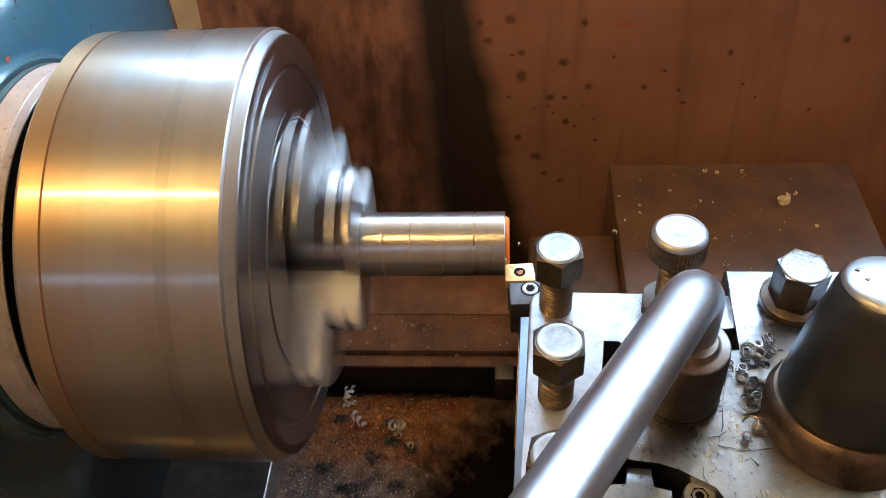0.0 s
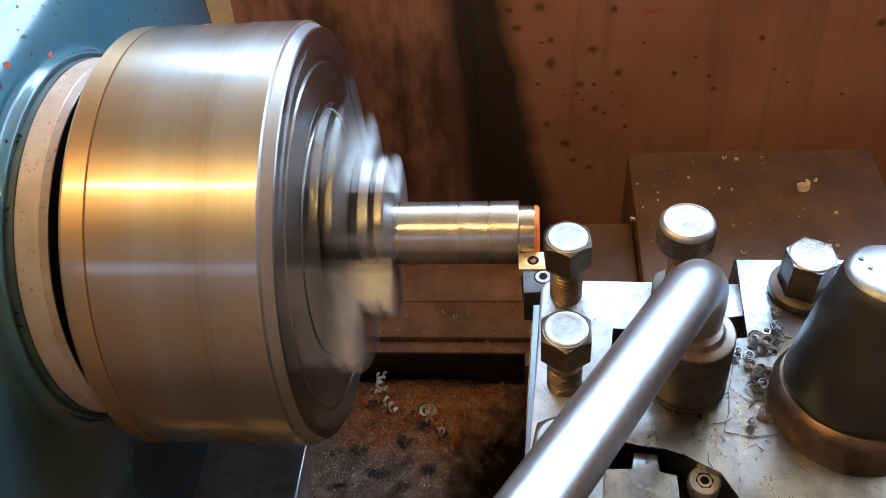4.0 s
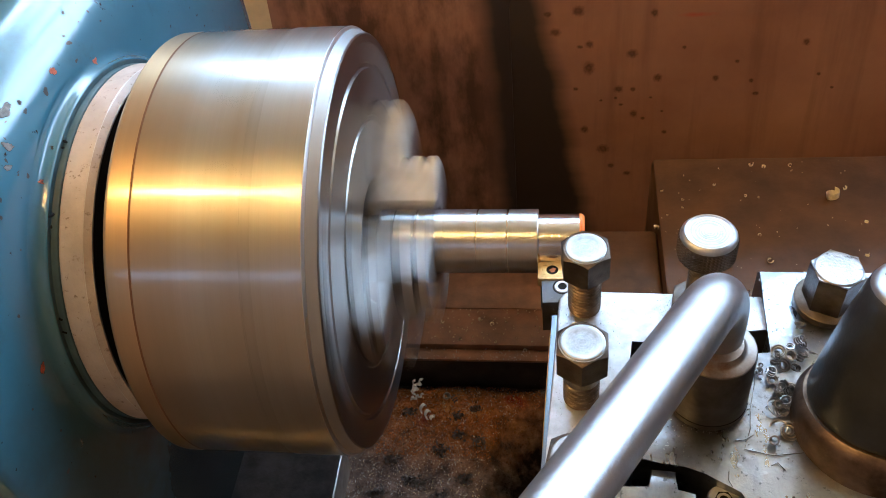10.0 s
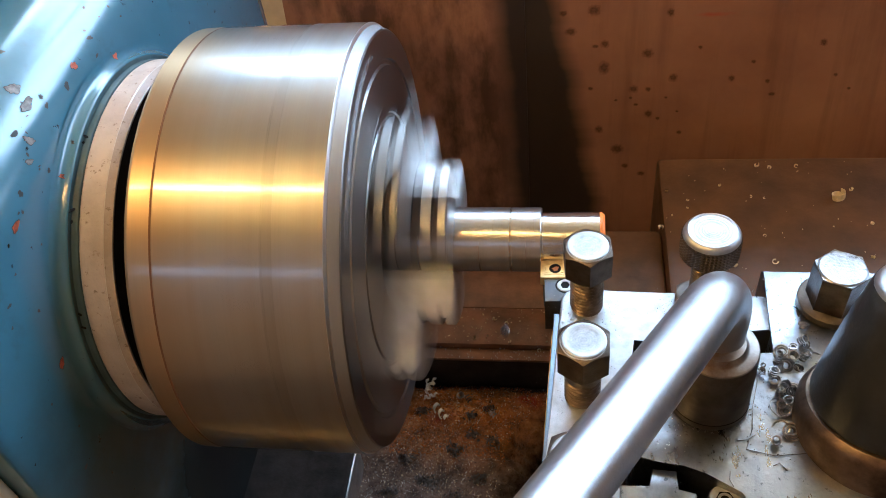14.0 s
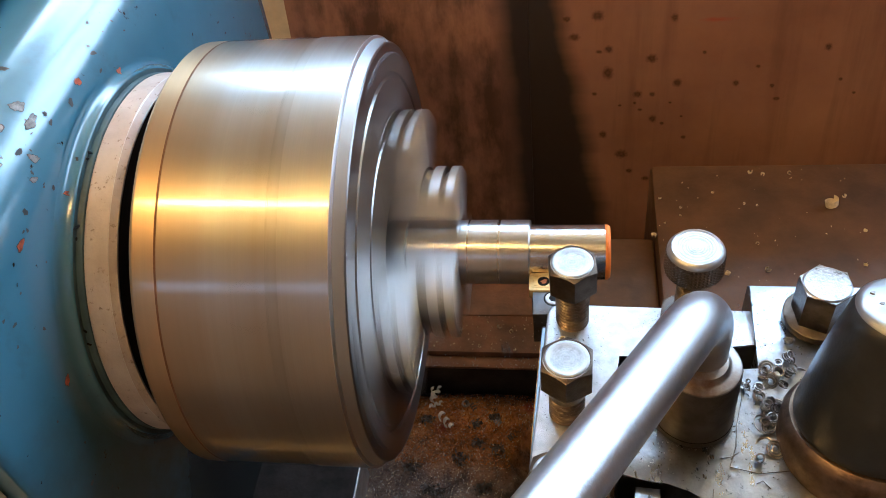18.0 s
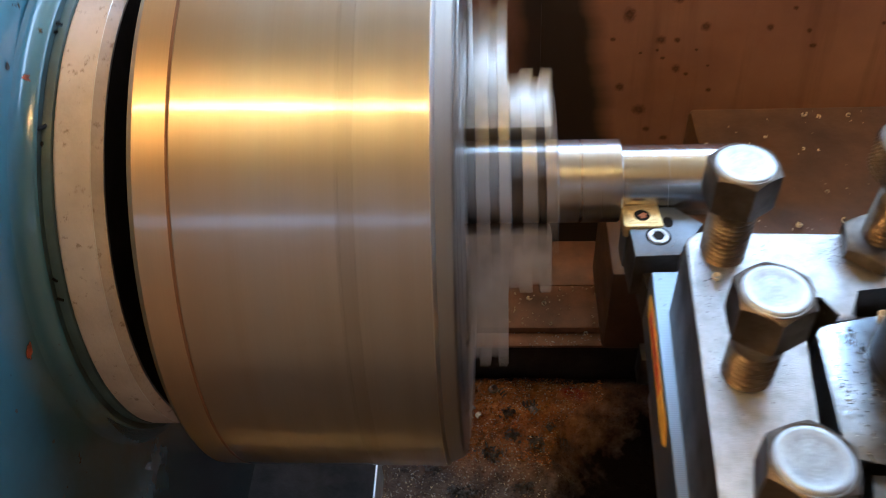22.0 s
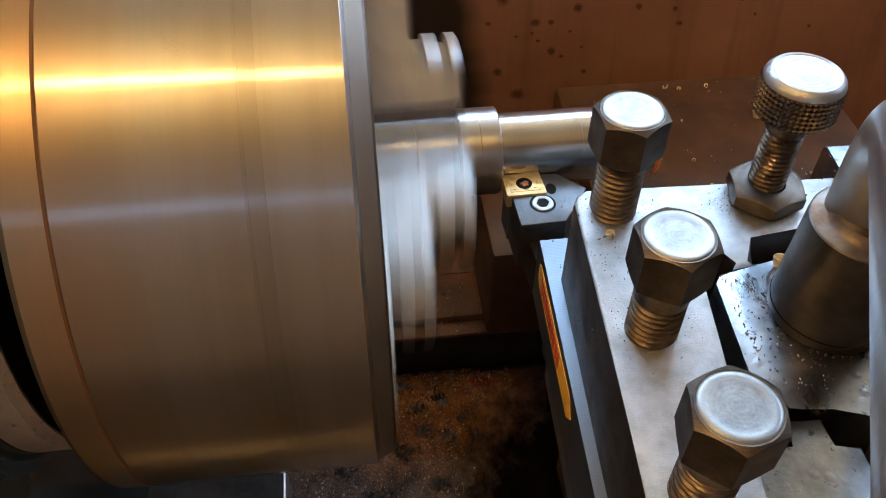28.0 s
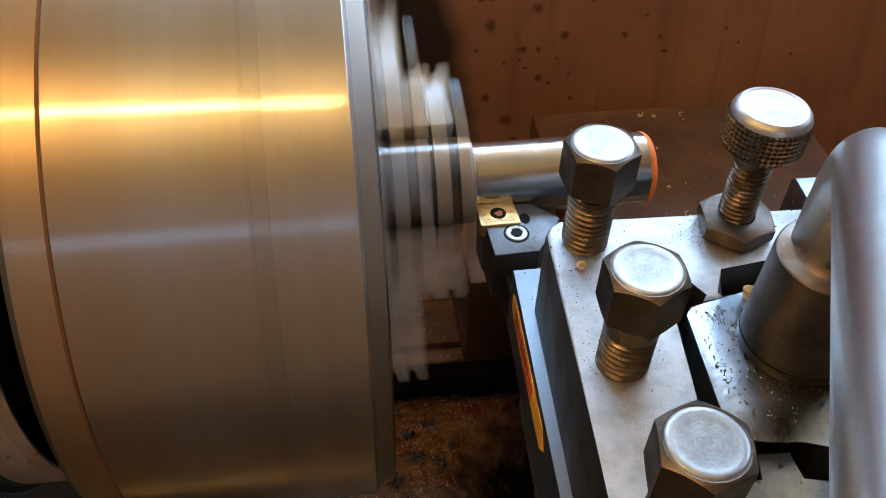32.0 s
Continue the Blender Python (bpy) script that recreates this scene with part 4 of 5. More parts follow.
for x, y in ((-9.6, 5.0), (-8.4, 0.2)):
    part("pit", prism([(x + a, y + b) for a, b in ragged(0.9, 0.6, 9, 31, 0.3)], 57.6, 58.55), M_BOLT, cap)

# ---- tool holder with clamp bolts ----
rig = ride(thing("tool_holder", "worn grey steel tool holder with three clamp bolts", "tool holder", (0.3, -0.6, -0.4)))
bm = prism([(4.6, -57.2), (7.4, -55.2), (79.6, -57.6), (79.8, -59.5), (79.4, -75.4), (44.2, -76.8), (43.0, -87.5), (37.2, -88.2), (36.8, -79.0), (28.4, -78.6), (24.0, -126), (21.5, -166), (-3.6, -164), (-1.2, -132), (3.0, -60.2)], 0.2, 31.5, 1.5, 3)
# upright faces take the dark material, so their shade is in the colour
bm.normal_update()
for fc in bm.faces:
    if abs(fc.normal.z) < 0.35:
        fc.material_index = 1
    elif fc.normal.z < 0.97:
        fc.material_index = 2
part("clamp_plate", bm, [M_HOLDER, M_SIDESHADE, M_BOLTRIM], rig, "worn grey top plate with dark sides")
part("spine", prism([(20, -60), (28, -60), (22, -166), (14, -166)], -44, 0.5), M_HOLDER, rig)
part("lower_jaw", prism([(2, -62), (27, -60), (21.5, -166), (-3, -166)], -45.5, -25.4, 1.0), M_POST, rig)



def clamp_bolt(name, x, y, z, turn, neck):
    bolt = part(name, hexagon(16.6, 12.2, True, 0, 19.8, turn), M_BOLT, rig, "hexagon head clamp bolt", at=(x, y, z))
    part("worn_top", revolve([(31.8, 7.55), (32.15, 7.3), (32.28, 6.8), (32.28, 6.1), (32.16, 5.5), (32.2, 3.0), (32.24, 0)], 48, "z"), M_BOLTTOP, bolt, "bright battered bolt top")
    part("neck", revolve([(neck, 6.0), (neck + 0.3, 6.3), (19.0, 6.6), (19.9, 7.2)], 40, "z"), M_BOLT, bolt)
    part("stud", thread(6.25, -3, neck + 0.4), M_THREAD, bolt, "oily brown thread")


clamp_bolt("clamp_bolt", 12.7, -63.5, 31.9, 35, 17.6)
clamp_bolt("clamp_bolt", 11.0, -104.8, 31.1, 28.6, 13.2)
clamp_bolt("clamp_bolt", 8.5, -146.3, 31.0, 19, 14.0)

# height screw: knurled knob on a stud with lock nut
def knurl(r, z0, z1, n=92, rows=14):
    bm = bmesh.new()
    rings = []
    for k in range(rows + 1):
        ring = []
        for i in range(n):
            a = 2 * math.pi * i / n
            rr = r + (0.45 if (i + k) % 2 == 0 and 0 < k < rows else -0.12)
            ring.append(bm.verts.new((rr * math.cos(a), rr * math.sin(a), z0 + (z1 - z0) * k / rows)))
        rings.append(ring)
    for k, (p, q) in enumerate(zip(rings, rings[1:])):
        for i in range(n):
            j = (i + 1) % n
            if k % 2 == 0:
                bm.faces.new((p[i], p[j], q[i]))
                bm.faces.new((p[j], q[j], q[i]))
            else:
                bm.faces.new((p[i], q[j], q[i]))
                bm.faces.new((p[i], p[j], q[j]))
    lo = [bm.verts.new((r * 0.9 * math.cos(2 * math.pi * i / n), r * 0.9 * math.sin(2 * math.pi * i / n), z0 - 0.8)) for i in range(n)]
    for i in range(n):
        bm.faces.new((rings[0][i], lo[i], lo[(i + 1) % n], rings[0][(i + 1) % n]))
    bm.faces.new(lo)
    return bm


screw = part("height_screw", thread(5.0, -4, 25, 1.5), M_THREAD, rig, "bronze tinted height screw", at=(54.8, -62.2, 32.0))
part("knob", knurl(9.9, 27.5, 36.8), M_BOLT, screw, "diamond knurled knob", smooth=20)
part("knob_neck", revolve([(22, 5.2), (24, 6.2), (27, 6.4)], 32, "z"), M_BOLT, screw)
part("knob_top", revolve([(36.7, 9.9), (37.5, 9.7), (38.4, 9.0), (38.85, 8.3), (38.7, 7.7), (38.58, 7.5), (38.64, 7.2), (38.64, 6.6), (38.58, 6.4), (38.64, 6.1), (38.64, 5.4), (38.58, 5.2), (38.64, 4.9), (38.64, 4.1), (38.58, 3.9), (38.63, 3.6), (38.58, 0)], 64, "z"), M_KNOBTOP, screw, "bright turned knob top")
part("lock_nut", hexagon(18.4, 4.8, True, 4.6, 0.05, 20), M_BOLT, screw, "dark worn hexagon lock nut", at=(-0.2, -1.4, 0))
part("nut_face", revolve([(4.9, 4.7), (4.95, 8.0), (4.7, 8.35)], 48, "z"), M_HUB, screw, "grey worn nut face", at=(-0.2, -1.4, 0))

# ---- turning tool ----
tool = ride(thing("turning_tool", "indexable turning tool with a gold carbide insert", "turning tool", (0.1, 0.1, -0.5)))
part("shank", prism([(0.1, -43.6), (22, -43.6), (17.5, -185), (-6.4, -185)], -24.8, 0.0, 0.6), M_SHANK, tool, "milled steel shank")
part("neck", prism([(-1.0, -30), (22, -30), (22, -43.5), (-0.2, -43.5)], -24.8, -9.0), M_BEDDARK, tool, "dark notch behind the head")
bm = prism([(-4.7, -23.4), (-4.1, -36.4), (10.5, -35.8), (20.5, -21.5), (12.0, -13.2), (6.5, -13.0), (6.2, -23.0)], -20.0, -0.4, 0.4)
# shade of the head's flanks, coloured in by face direction
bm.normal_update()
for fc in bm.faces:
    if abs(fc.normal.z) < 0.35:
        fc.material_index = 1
part("head", bm, [M_TOOL, M_SIDESHADE], tool, "blue grey tool head with dark flanks")
part("insert_seat", prism([(-5.2, -23.2), (6.0, -22.9), (6.2, -14), (-5.6, -14)], -20, -4.6), M_TOOL, tool)
ins = part("insert", prism([(-6.5, -13.6), (-5.9, -13.1), (5.6, -12.5), (6.2, -13.1), (6.9, -22.7), (6.3, -23.3), (-5.8, -23.5), (-6.4, -22.9)], -4.5, 0.5, 0.35), M_GOLD, tool, "gold coated carbide insert")
part("chip_breaker", prism([(-5.0, -14.8), (4.9, -14.2), (5.3, -21.7), (-4.9, -22.0)], 0.45, 0.7, 0.2), M_GOLD, ins)
for x, y, l, w in ((-3.2, -15.7, 1.6, 0.25), (2.6, -15.4, 1.4, 0.25), (-3.4, -20.9, 1.2, 0.25), (3.4, -20.6, 1.2, 0.25), (0.2, -21.2, 1.6, 0.2), (4.4, -18.0, 0.25, 1.3), (-4.2, -18.3, 0.25, 1.3), (0.2, -15.2, 0.3, 0.3)):
    part("moulded_rib", box(x - l / 2, x + l / 2, y - w / 2, y + w / 2, 0.68, 0.86, 0.06, 1), M_GOLDDARK, ins)
part("pin_hole", revolve([(0.7, 2.7), (0.92, 2.5), (0.80, 2.2), (0.78, 0)], 32, "z"), M_BLACKGAP, ins, "dark pin hole", at=(0.1, -18.2, 0))
part("pin", prism(flaked(1.5, 1.2, 20, 5), 0.8, 1.02), M_PIN, ins, "rusty lock pin", at=(0.3, -18.5, 0))
part("slot", prism([(x + 8.7, y - 20.6) for x, y in ragged(1.7, 2.4, 20, 3, 0.02)], -0.5, -0.15), M_BLACKGAP, tool)
part("screw_gap", revolve([(-0.36, 0), (-0.36, 4.3)], 32, "z"), M_BLACKGAP, tool, at=(4.6, -27.3, 0))
shim = part("seat_screw", revolve([(-0.4, 3.6), (-0.05, 3.4), (0.1, 2.9), (0.0, 2.0), (-0.1, 1.9), (-0.1, 0)], 32, "z"), M_BOLTRIM, tool, "bright ring of the lever screw", at=(4.6, -27.3, 0))
part("screw_socket", hexagon(3.5, 0.3, False, 0, -0.05), M_BLACKGAP, shim)
for k, (x, y, s) in enumerate(((-3.4, -24.6, 0.5), (-1.2, -24.9, 0.45), (2.4, -24.3, 0.6), (8.2, -24.2, 0.35), (0.2, -26.4, 0.3), (-0.2, -31.4, 0.4), (5.2, -33.8, 0.3), (8.9, -26.0, 0.3), (-5.2, -18.0, 0.3), (-4.4, -22.3, 0.45))):
    part("grit", prism(ragged(s, s * 0.7, 7, 500 + k, 0.4), -0.4, 0.1 if y < -23.6 else 0.9), M_BLACKGAP if k % 3 else M_CHIPGOLD, tool)
lab = part("maker_label", prism([(0, -4), (2.5, -2.4), (50, -2.4), (54, -7), (50, -11.6), (2.5, -11.6), (0, -9)], 0, 0.15), M_YELLOW, tool, "yellow and red maker label", at=(-0.45, -50, 0), turn=(90, 0, -92.6))
for k in range(9):
    part("red_bar", box(6 + k * 3.4, 8.4 + k * 3.4, -10, -4, 0.15, 0.3), M_REDINK, lab)
part("hot_chip", revolve([(0, 0), (0, 1.1), (0.6, 1.3), (1.6, 1.0), (2.6, 1.3), (3.6, 1.2), (4.0, 0.7), (4.0, 0)], 18, "z"), M_GOLDDARK, tool, "fresh bronze coloured chip curl at the cutting edge", at=(-6.4, -12.6, 0.2), turn=(10, -8, 0))


# ---- swarf ----
def curl_mesh(seed, r0, r1, turns, rise, width=0.9):
    """A curled ribbon of swarf."""
    rnd = random.Random(seed)
    bm = bmesh.new()
    n = int(14 * turns) + 2
    rows = []
    for k in range(n):
        u = k / (n - 1)
        a = turns * 2 * math.pi * u
        r = r0 + (r1 - r0) * u
        c = Vector((r * math.cos(a), r * math.sin(a), rise * u + 0.2))
        wv = Vector((0.25 * math.cos(a), 0.25 * math.sin(a), width))
        t = Vector((math.cos(a), math.sin(a), 0)) * 0.30
        rows.append([bm.verts.new(c), bm.verts.new(c + wv), bm.verts.new(c + wv + t), bm.verts.new(c + t)])
    for p, q in zip(rows, rows[1:]):
        for i in range(4):
            j = (i + 1) % 4
            bm.faces.new((p[i], p[j], q[j], q[i]))
    bm.faces.new(rows[0])
    bm.faces.new(rows[-1][::-1])
    return bm


CURLS = [finish(curl_mesh(s, r0, r1, tn, rs, 0.62 * w), "curl", m) for s, r0, r1, tn, rs, w, m in (
    (1, 0.6, 2.2, 2.3, 0.4, 1.5, M_CHIP), (2, 1.0, 1.2, 3.0, 3.6, 1.4, M_CHIP), (3, 0.6, 1.7, 2.0, 0.8, 1.6, M_CHIP), (4, 0.8, 0.9, 2.6, 3.2, 0.7, M_CHIPDARK), (5, 1.8, 2.6, 0.9, 0.5, 0.8, M_CHIP), (6, 1.0, 0.9, 4.0, 6.0, 0.8, M_CHIPDARK))]
CURL_LONG = finish(curl_mesh(21, 0.9, 0.6, 2.6, 6.5, 1.2), "long_curl", M_CHIPBRIGHT)
CURL_GOLD = [finish(curl_mesh(s, r0, r1, tn, rs, w), "straw_curl", M_CHIPGOLD) for s, r0, r1, tn, rs, w in ((11, 1.5, 2.9, 1.25, 1.6, 3.0), (12, 0.7, 1.2, 0.8, 0.6, 1.4))]


def swarf(x, y, z, mesh, size, seed, label, group, moving=True):
    rnd = random.Random(seed)
    ob = new("swarf_curl", mesh)
    ob.matrix_basis = pose(x * MM, y * MM, z * MM, rnd.uniform(-35, 35), rnd.uniform(-35, 35), rnd.uniform(0, 360)) @ Matrix.Scale(size, 4)
    tagged(ob, label, "swarf", group)
    if moving:
        ride(ob)
    return ob


for k, (x, y, s, c) in enumerate(((89.9, -75.4, 1.2, 2), (86.7, -81.3, 1.2, 1), (87.9, -83.0, 1.0, 3), (80.7, -86.4, 1.3, 0), (80.7, -92.0, 1.3, 0), (83.5, -89.0, 1.3, 1), (88.0, -86.9, 1.3, 4), (91.8, -89.7, 1.5, 4), (78.1, -92.0, 1.1, 2),
                                  (72.6, -95.5, 1.0, 3), (70.9, -94.4, 0.9, 2), (75.8, -96.6, 1.2, 1), (76.4, -98.7, 1.2, 2), (77.1, -102.4, 1.3, 1), (79.0, -103.2, 1.3, 5), (80.1, -104.5, 1.2, 1), (81.8, -101.8, 1.1, 6), (75.7, -109.2, 1.6, 4),
                                  (78.1, -110.8, 1.2, 0), (80.1, -109.0, 1.2, 1), (75.8, -117.4, 1.3, 4), (78.1, -118.2, 1.5, 0), (73.6, -121.3, 1.1, 1), (84.4, -92.3, 1.0, 5), (86.3, -89.9, 1.1, 1), (80.8, -106.8, 1.2, 3), (78.0, -100.4, 1.2, 1),
                                  (77.6, -105.6, 1.1, 2), (75.0, -94.2, 0.8, 1), (84.8, -84.5, 1.0, 2), (79.6, -89.0, 0.9, 5), (76.6, -107.2, 1.0, 1), (73.8, -92.0, 0.7, 3), (82.6, -107.4, 1.0, 2))):
    swarf(x, y, 33.1, CURLS[c % 6], 0.84 * s, k, "small steel swarf curl lying on the tool post", "swarf on the tool post")
for k, (x, y, s, g) in enumerate(((131, 176, 1.1, 1), (138.7, 174, 0.9, 1), (156.6, 176, 0.9, 1), (176.4, 142.6, 1.4, 0), (186, 152, 0.9, 1), (64.3, 116.3, 1.2, 1), (105, 157, 0.7, 1), (82, 135, 0.6, 1), (127, 110.7, 0.7, 1), (129.4, 89, 1.2, 1), (105, 84.4, 1.2, 1), (192, 121, 0.9, 1), (186, 92, 1.0, 1),
                                  (123, 146, 0.6, 1), (131, 145, 0.5, 1), (72, 128.5, 0.5, 1), (70, 151, 0.7, 1), (82.5, 143, 0.6, 1))):
    swarf(x, y, -110.8, CURL_GOLD[g], s, 60 + k, "straw coloured chip on the oily brown saddle", "chips on the saddle")
for k, (x, y, z) in enumerate(((58, 123, -145.6), (59, 119, -145.6), (56, 116, -145.6), (60, 127, -145.6))):
    swarf(x, y, z, CURL_GOLD[k % 2], 0.9, 90 + k, "straw coloured chip on the saddle wing", "chips on the saddle")
for k, (x, y, g, s) in enumerate(((48.0, -91.9, 0, 0.8), (50.4, -90.0, 1, 0.9))):
    swarf(x, y, 33.3, CURL_GOLD[g], s, 130 + k, "straw coloured curl caught at the edge of the tool post", "swarf on the tool post")
for k, (x, y, s) in enumerate(((9.9, -75.0, 0.9),)):
    swarf(x, y, 31.6, CURL_GOLD[1], s, 120, "tiny straw chip beside the clamp bolt", "swarf on the tool post")
for k, (x, y, z, s, g) in enumerate(((-73.2, 99.3, -185.8, 1.1, 1), (-64, 96, -185.8, 1.0, 1), (-85.6, 83.1, -185.8, 0.8, 1), (-100, 98, -185.8, 0.8, 1), (-60, 80, -185.8, 0.7, 1), (-40, 76, -189.8, 0.9, 1))):
    swarf(x, y, z, CURL_GOLD[g], s, 150 + k, "straw coloured chip lying on the lathe bed", "chips on the bed", False)

KNOCKED = [swarf(x, y, gap_height(x, y) + 0.5, mesh, s, 170 + k, lb, "chips in the bed gap", False) for k, (x, y, mesh, s, lb) in enumerate((
    (-76, 33, CURL_GOLD[0], 1.3, "long straw coloured curl in the bed gap"), (-79, 26, CURL_GOLD[0], 0.9, "straw coloured curl in the bed gap"), (-70, 19, CURL_GOLD[1], 1.6, "pale broken curl in the bed gap"), (-83, 33, CURLS[2], 2.0, "black oily curl in the bed gap")))]

# chips held under the cutting edge until they break away
FLYING = [(t0, swarf(1.0 + 0.4 * k, -9, -19.5, CURLS[(1, 3, 5)[k % 3]], 1.5, 240 + k, "fresh steel chip breaking away from the cutting edge", "chips off the cut", False), (-96 + 9 * k, 52 - 5 * k)) for k, t0 in enumerate((6.1, 6.93, 8.94, 10.92, 13.9, 17.9))]

# bright twisted chips lying on the heap
for k, (x, y, s, az) in enumerate(((-113.5, 46, 2.4, -52), (-119.5, 54, 1.7, 62), (-121, 50, 1.4, 20), (-117, 53, 1.5, 100))):
    ob = new("twisted_chip", CURL_LONG)
    ob.matrix_basis = pose(x * MM, y * MM, (gap_height(x, y) + 2.6) * MM, 0, 84, az) @ Matrix.Scale(s, 4)
    tagged(ob, "bright twisted steel chip lying in the bed gap", "swarf", "chips in the bed gap")

# hair-thin wires and grit on the post
for k, way in enumerate((((71, -93), (70.5, -99), (67.5, -110), (66.3, -118), (63.5, -125.5), (72, -127.5), (82, -126)), ((61, -122.5), (64, -122), (67, -120)), ((71, -131), (73, -130), (75, -132.5)), ((57.6, -133.5), (57, -136.8), (58, -139)),
                           ((96, -93), (97.5, -98), (95, -103)))):
    ob = solid("wire_swarf", sweep([(x, y, 33.25 + 0.2 * (i % 2)) for i, (x, y) in enumerate(way)], 0.16, 6), M_CHIPDARK, "hair thin steel wire of swarf on the tool post", "swarf", group="swarf on the tool post")
    ride(ob)

# fine chips and rusty dust on the gap floor
def litter(name, x0, x1, y0, y1, z, count, size, material, label, seed, where=None, clumps=()):
    rnd = random.Random(seed)
    vs, fs = [], []
    for _ in range(count):
        x, y = rnd.uniform(x0, x1), rnd.uniform(y0, y1)
        if clumps:
            cx, cy, cr = clumps[rnd.randrange(len(clumps))]
            x, y = rnd.gauss(cx, cr), rnd.gauss(cy, cr * 0.7)
        if where and not where(x, y):
            continue
        c = Vector((x, y, z(x, y) if callable(z) else z))
        q = Euler((rnd.uniform(0, 6), rnd.uniform(0, 6), rnd.uniform(0, 6))).to_matrix()
        s = size * rnd.uniform(0.4, 1.3)
        b = len(vs)
        for p in ((-1, -0.5, 0), (1, -0.4, 0.2), (0.8, 0.5, 0.3), (-0.9, 0.4, 0.1), (0, 0, 0.7)):
            vs.append((c + q @ (Vector(p) * s)) * MM)
        fs += [(b, b + 1, b + 4), (b + 1, b + 2, b + 4), (b + 2, b + 3, b + 4), (b + 3, b, b + 4), (b, b + 3, b + 2, b + 1)]
    me = bpy.data.meshes.new(name)
    me.from_pydata(vs, [], fs)
    me.materials.append(material)
    return tagged(new(name, me), label, "swarf", "", "stuff")


M_DUST = plain("rusty_swarf_dust", (0.46, 0.17, 0.04), 0.5, 0.4, 0.6, 300)


def heap(x, y):
    return gap_height(x, y) + 0.3


def dry(x, y):
    return gap_height(x, y) > -222 and y < 66


litter("swarf_litter", -140, -30, 8, 68, heap, 5200, 0.8, M_DUST, "rusty brown swarf dust heaped in the bed gap", 3, dry)
litter("bright_litter", -165, -30, -70, 67, heap, 2400, 0.62, M_CHIP, "tiny bright steel chips in the bed gap", 4, dry)
litter("pale_litter", -160, -30, -20, 66, heap, 1500, 0.6, M_CHIPGOLD, "pale straw coloured chips in the bed gap", 6, dry)
litter("dark_litter", -165, -40, -70, 50, heap, 900, 1.4, M_CHIPDARK, "clumps of black oily swarf in the bed gap", 5, dry,
       ((-95, 11, 3.2), (-107, -12, 3.5), (-114, -11, 2.5), (-92, -20, 3.5), (-86, 37, 2.0), (-120, 40, 2.0), (-78, -8, 3.0), (-128, 5, 2.5), (-100, -32, 5.0), (-70, 20, 2.5), (-84, 22, 2.0), (-135, -20, 3.0)))
# pale flakes paint the sparkle of swarf
litter("flake_litter", -150, -40, -40, 64, heap, 420, 0.7, M_CHIPBRIGHT, "scattered swarf flakes in the bed gap, pale as painted glints", 7, dry)
litter("way_litter", -130, 5, 80, 110, -185.7, 150, 0.7, M_CHIPGOLD, "fine pale chips on the rear slideway", 8)
litter("lip_litter", -130, 0, 67, 78, -189.7, 160, 0.6, M_CHIP, "fine bright chips on the slideway lip", 9)
ride(litter("slab_litter", 68, 190, 60, 184, -110.8, 60, 0.55, M_CHIPGOLD, "fine pale chips scattered on the saddle", 10))
ride(litter("post_grit", 60, 120, -130, -52, 33.1, 220, 0.33, M_CHIPDARK, "dark grit on the tool post", 11))
ride(litter("edge_grit", 32, 47, -129, -93, 33.1, 170, 0.4, M_CHIPDARK, "wet black grit along the edge of the tool post", 14))
ride(litter("edge_beads", 32, 46, -129, -94, 33.1, 45, 0.26, M_CHIPBRIGHT, "fine bright chips along the edge of the tool post", 15))
ride(litter("hub_grit", 40, 68, -121, -90, 33.2, 90, 0.26, M_CHIP, "fine chips gathered round the foot of the lever hub", 16, None,
            tuple((SOCKET[0] + 14.0 * math.cos(radians(a)), SOCKET[1] + 14.0 * math.sin(radians(a)), 0.35) for a in range(150, 391, 8))))
ride(litter("post_specks", 66, 118, -130, -52, 33.1, 60, 0.45, M_CHIP, "small bright chips on the tool post", 12))
ride(litter("holder_grit", 2, 74, -122, -58, 31.15, 640, 0.28, M_CHIPDARK, "dark grit round the clamp bolts", 13, lambda x, y: x < 27 - 0.05 * abs(y + 60) or y > -77,
            ((12.6, -63.8, 6.0), (10.4, -104.4, 6.5), (12, -80, 9), (54.5, -64, 9), (46, -66, 4))))


# ---- what moves ----
def phase(t):
    """Turn of the chuck, in degrees, at t seconds: steady but for a slight lag while the cut begins."""
    knots = ((0.0, -3.2), (0.5, -1.5), (1.5, -1.5), (2.0, -0.5), (2.5, 0.0), (32.0, 0.0))
    for (a, p), (b, q) in zip(knots, knots[1:]):
        if a <= t <= b:
            lag = p + (q - p) * (t - a) / (b - a)
            break
    return -54.0 + 2568.0 * (t - 10.0) + 16.8 * lag


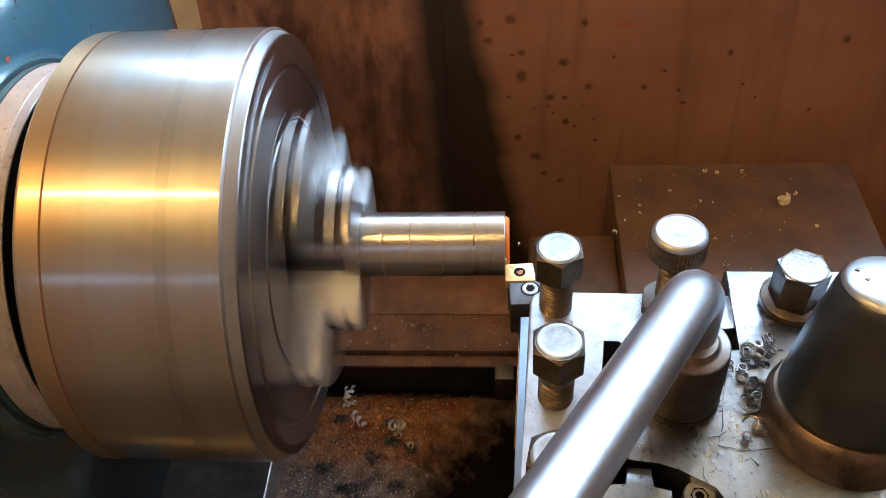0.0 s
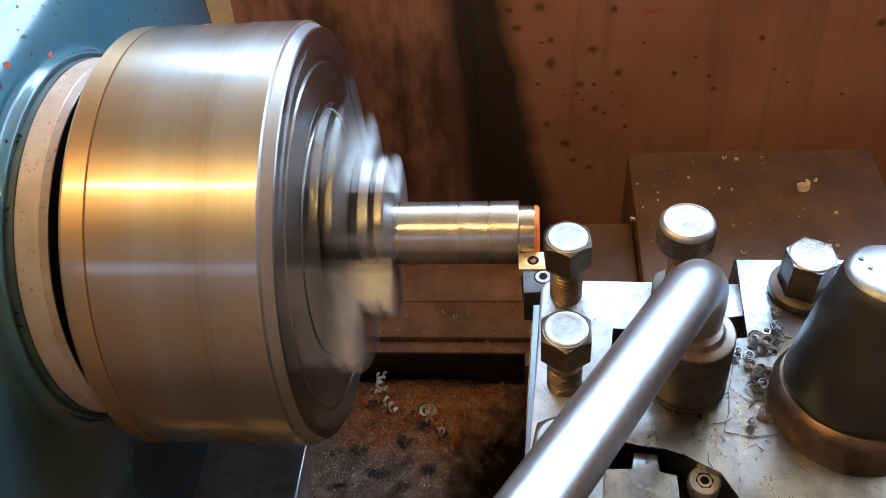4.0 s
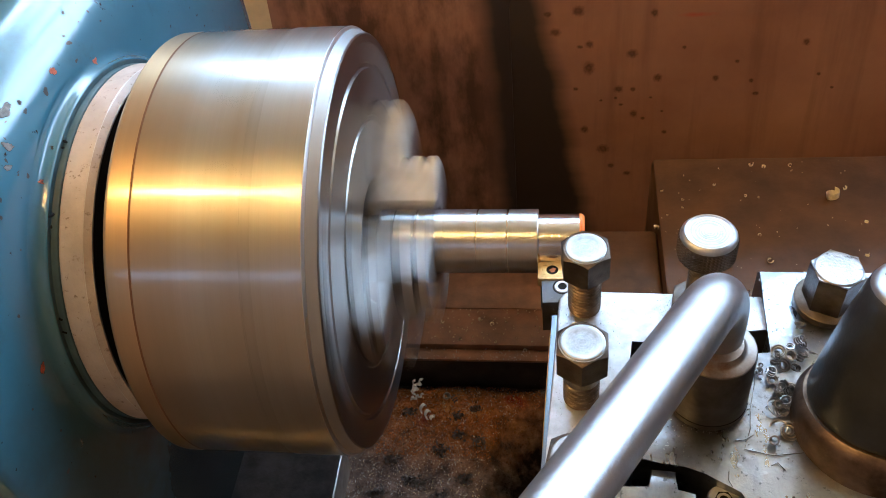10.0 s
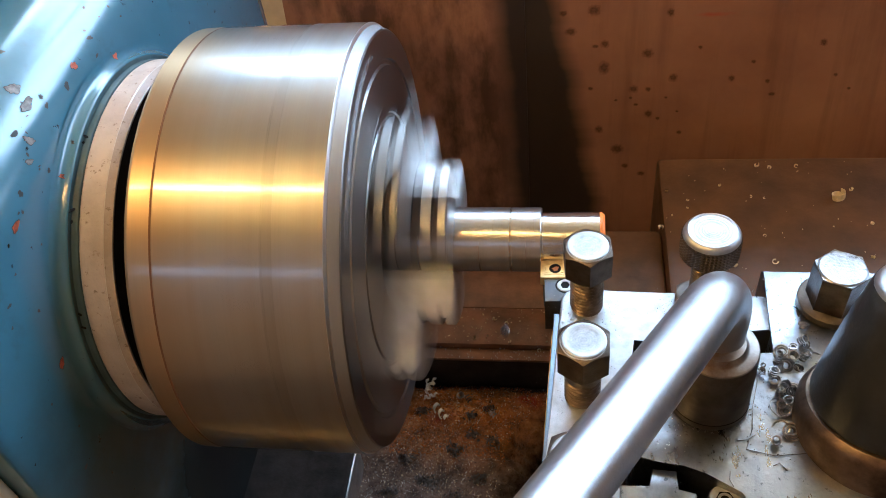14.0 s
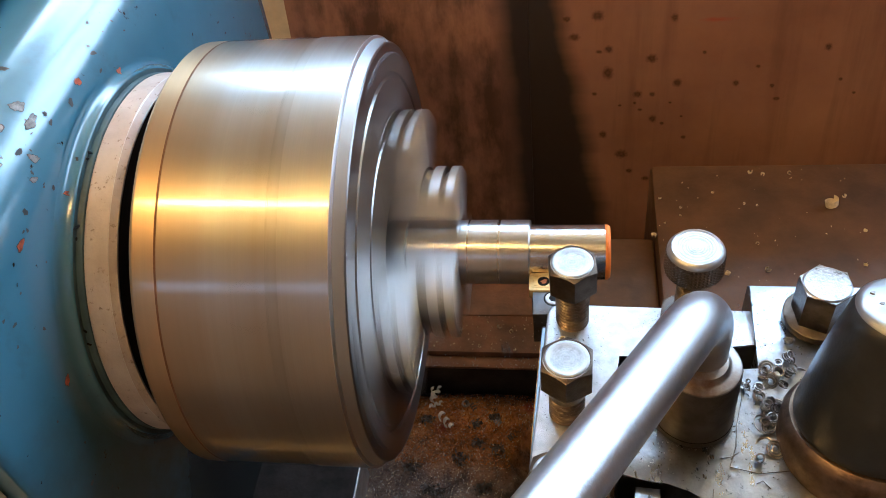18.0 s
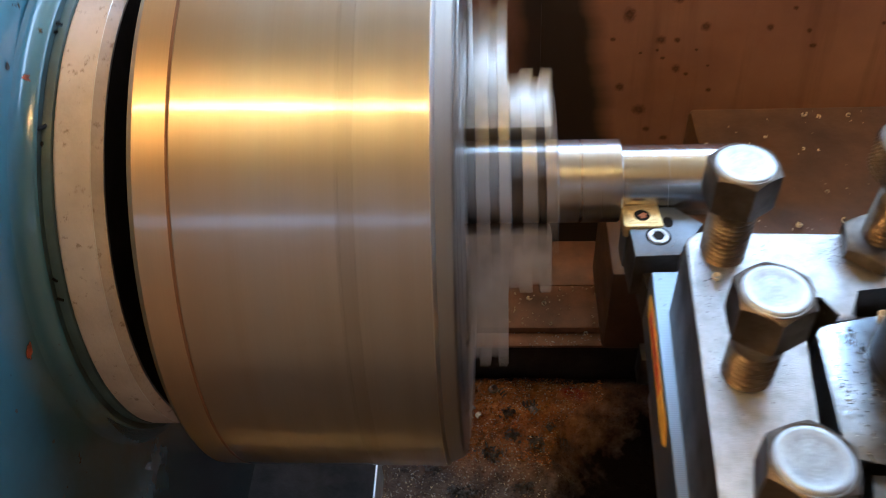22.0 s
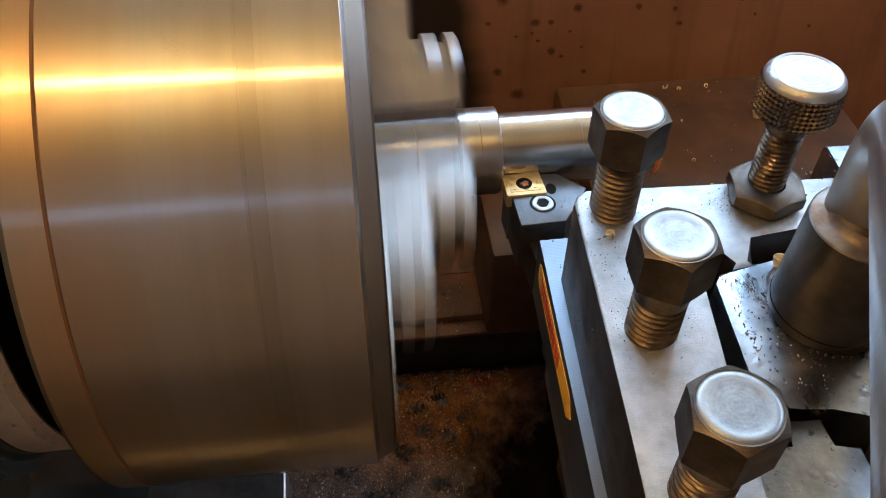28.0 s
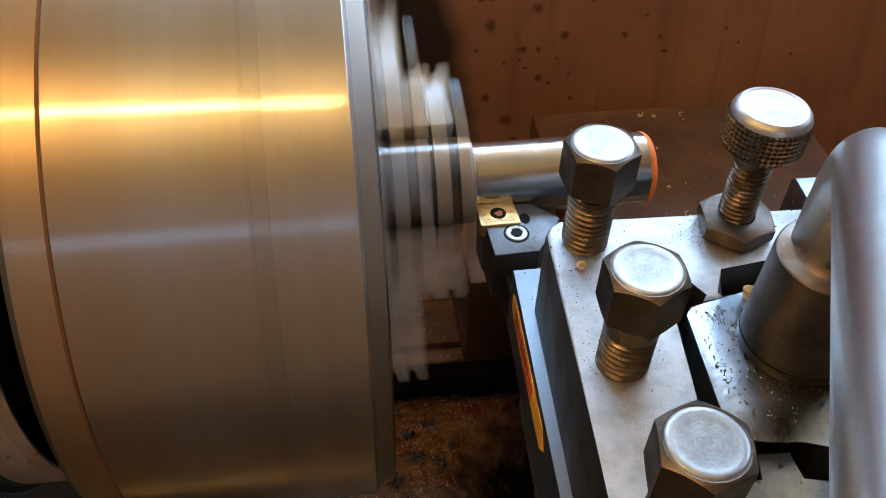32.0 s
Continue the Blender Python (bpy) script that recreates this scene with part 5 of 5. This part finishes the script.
def motions():
    steps = [i * 0.2 for i in range(161)]
    for ob in CARRIAGE:
        base = ob.matrix_basis.copy()
        flat = base.to_quaternion().to_matrix().to_4x4()
        walk(ob, [(t, Matrix.Translation(base.translation + Vector((-FEED * t * MM, 0, 0))) @ flat) for t in steps])
    for k, ob in enumerate(KNOCKED):      # a falling chip knocks these curls into the pit
        base = ob.matrix_basis.copy()
        turn = base.to_quaternion().to_matrix().to_4x4()
        spot = base.translation
        there = Vector((0.030 + 0.006 * k, -0.010 + 0.003 * k, -0.2372))
        rows = [(0.0, Matrix.Translation(spot) @ turn), (8.66, Matrix.Translation(spot) @ turn)]
        rows += [(8.66 + 0.03 * j, Matrix.Translation(spot.lerp(there, j / 6) + Vector((0, 0, 0.012 * math.sin(math.pi * j / 6)))) @ turn) for j in range(1, 6)]
        rows += [(8.86, Matrix.Translation(there) @ turn), (32.0, Matrix.Translation(there) @ turn)]
        walk(ob, rows)
    for t0, ob, (lx, ly) in FLYING:       # each rides with the tool, leaps off the edge and drops on the heap
        flat = ob.matrix_basis.to_quaternion().to_matrix().to_4x4() @ Matrix.Scale(1.0, 4)
        held = ob.matrix_basis.translation.copy()
        rows = [(t, Matrix.Translation(held + Vector((-FEED * t * MM, 0, 0))) @ flat) for t in (0.0, t0 - 0.1)]
        edge = Vector(((-7 - FEED * t0) * MM, -0.013, 0.001))
        land = Vector((lx * MM, ly * MM, (gap_height(lx, ly) + 1.0) * MM))
        rows += [(t0 + 0.04 * j, Matrix.Translation(edge.lerp(land, j / 6) + Vector((-0.010 * math.sin(math.pi * j / 6), -0.012 * math.sin(math.pi * j / 6), 0.03 * math.sin(math.pi * j / 6)))) @ flat @ Matrix.Rotation(radians(70 * j), 4, "Y")) for j in range(7)]
        rows.append((32.0, rows[-1][1]))
        walk(ob, rows)
    walk(sleeve, [(t, pose((-6.2 - FEED * t) * MM, 0, 0)) for t in steps])
    spin = [(i / 30, pose(0, 0, 0, phase(i / 30), 0, 0)) for i in range(961)]
    walk(chuck, spin)
    walk(work, spin)


motions()
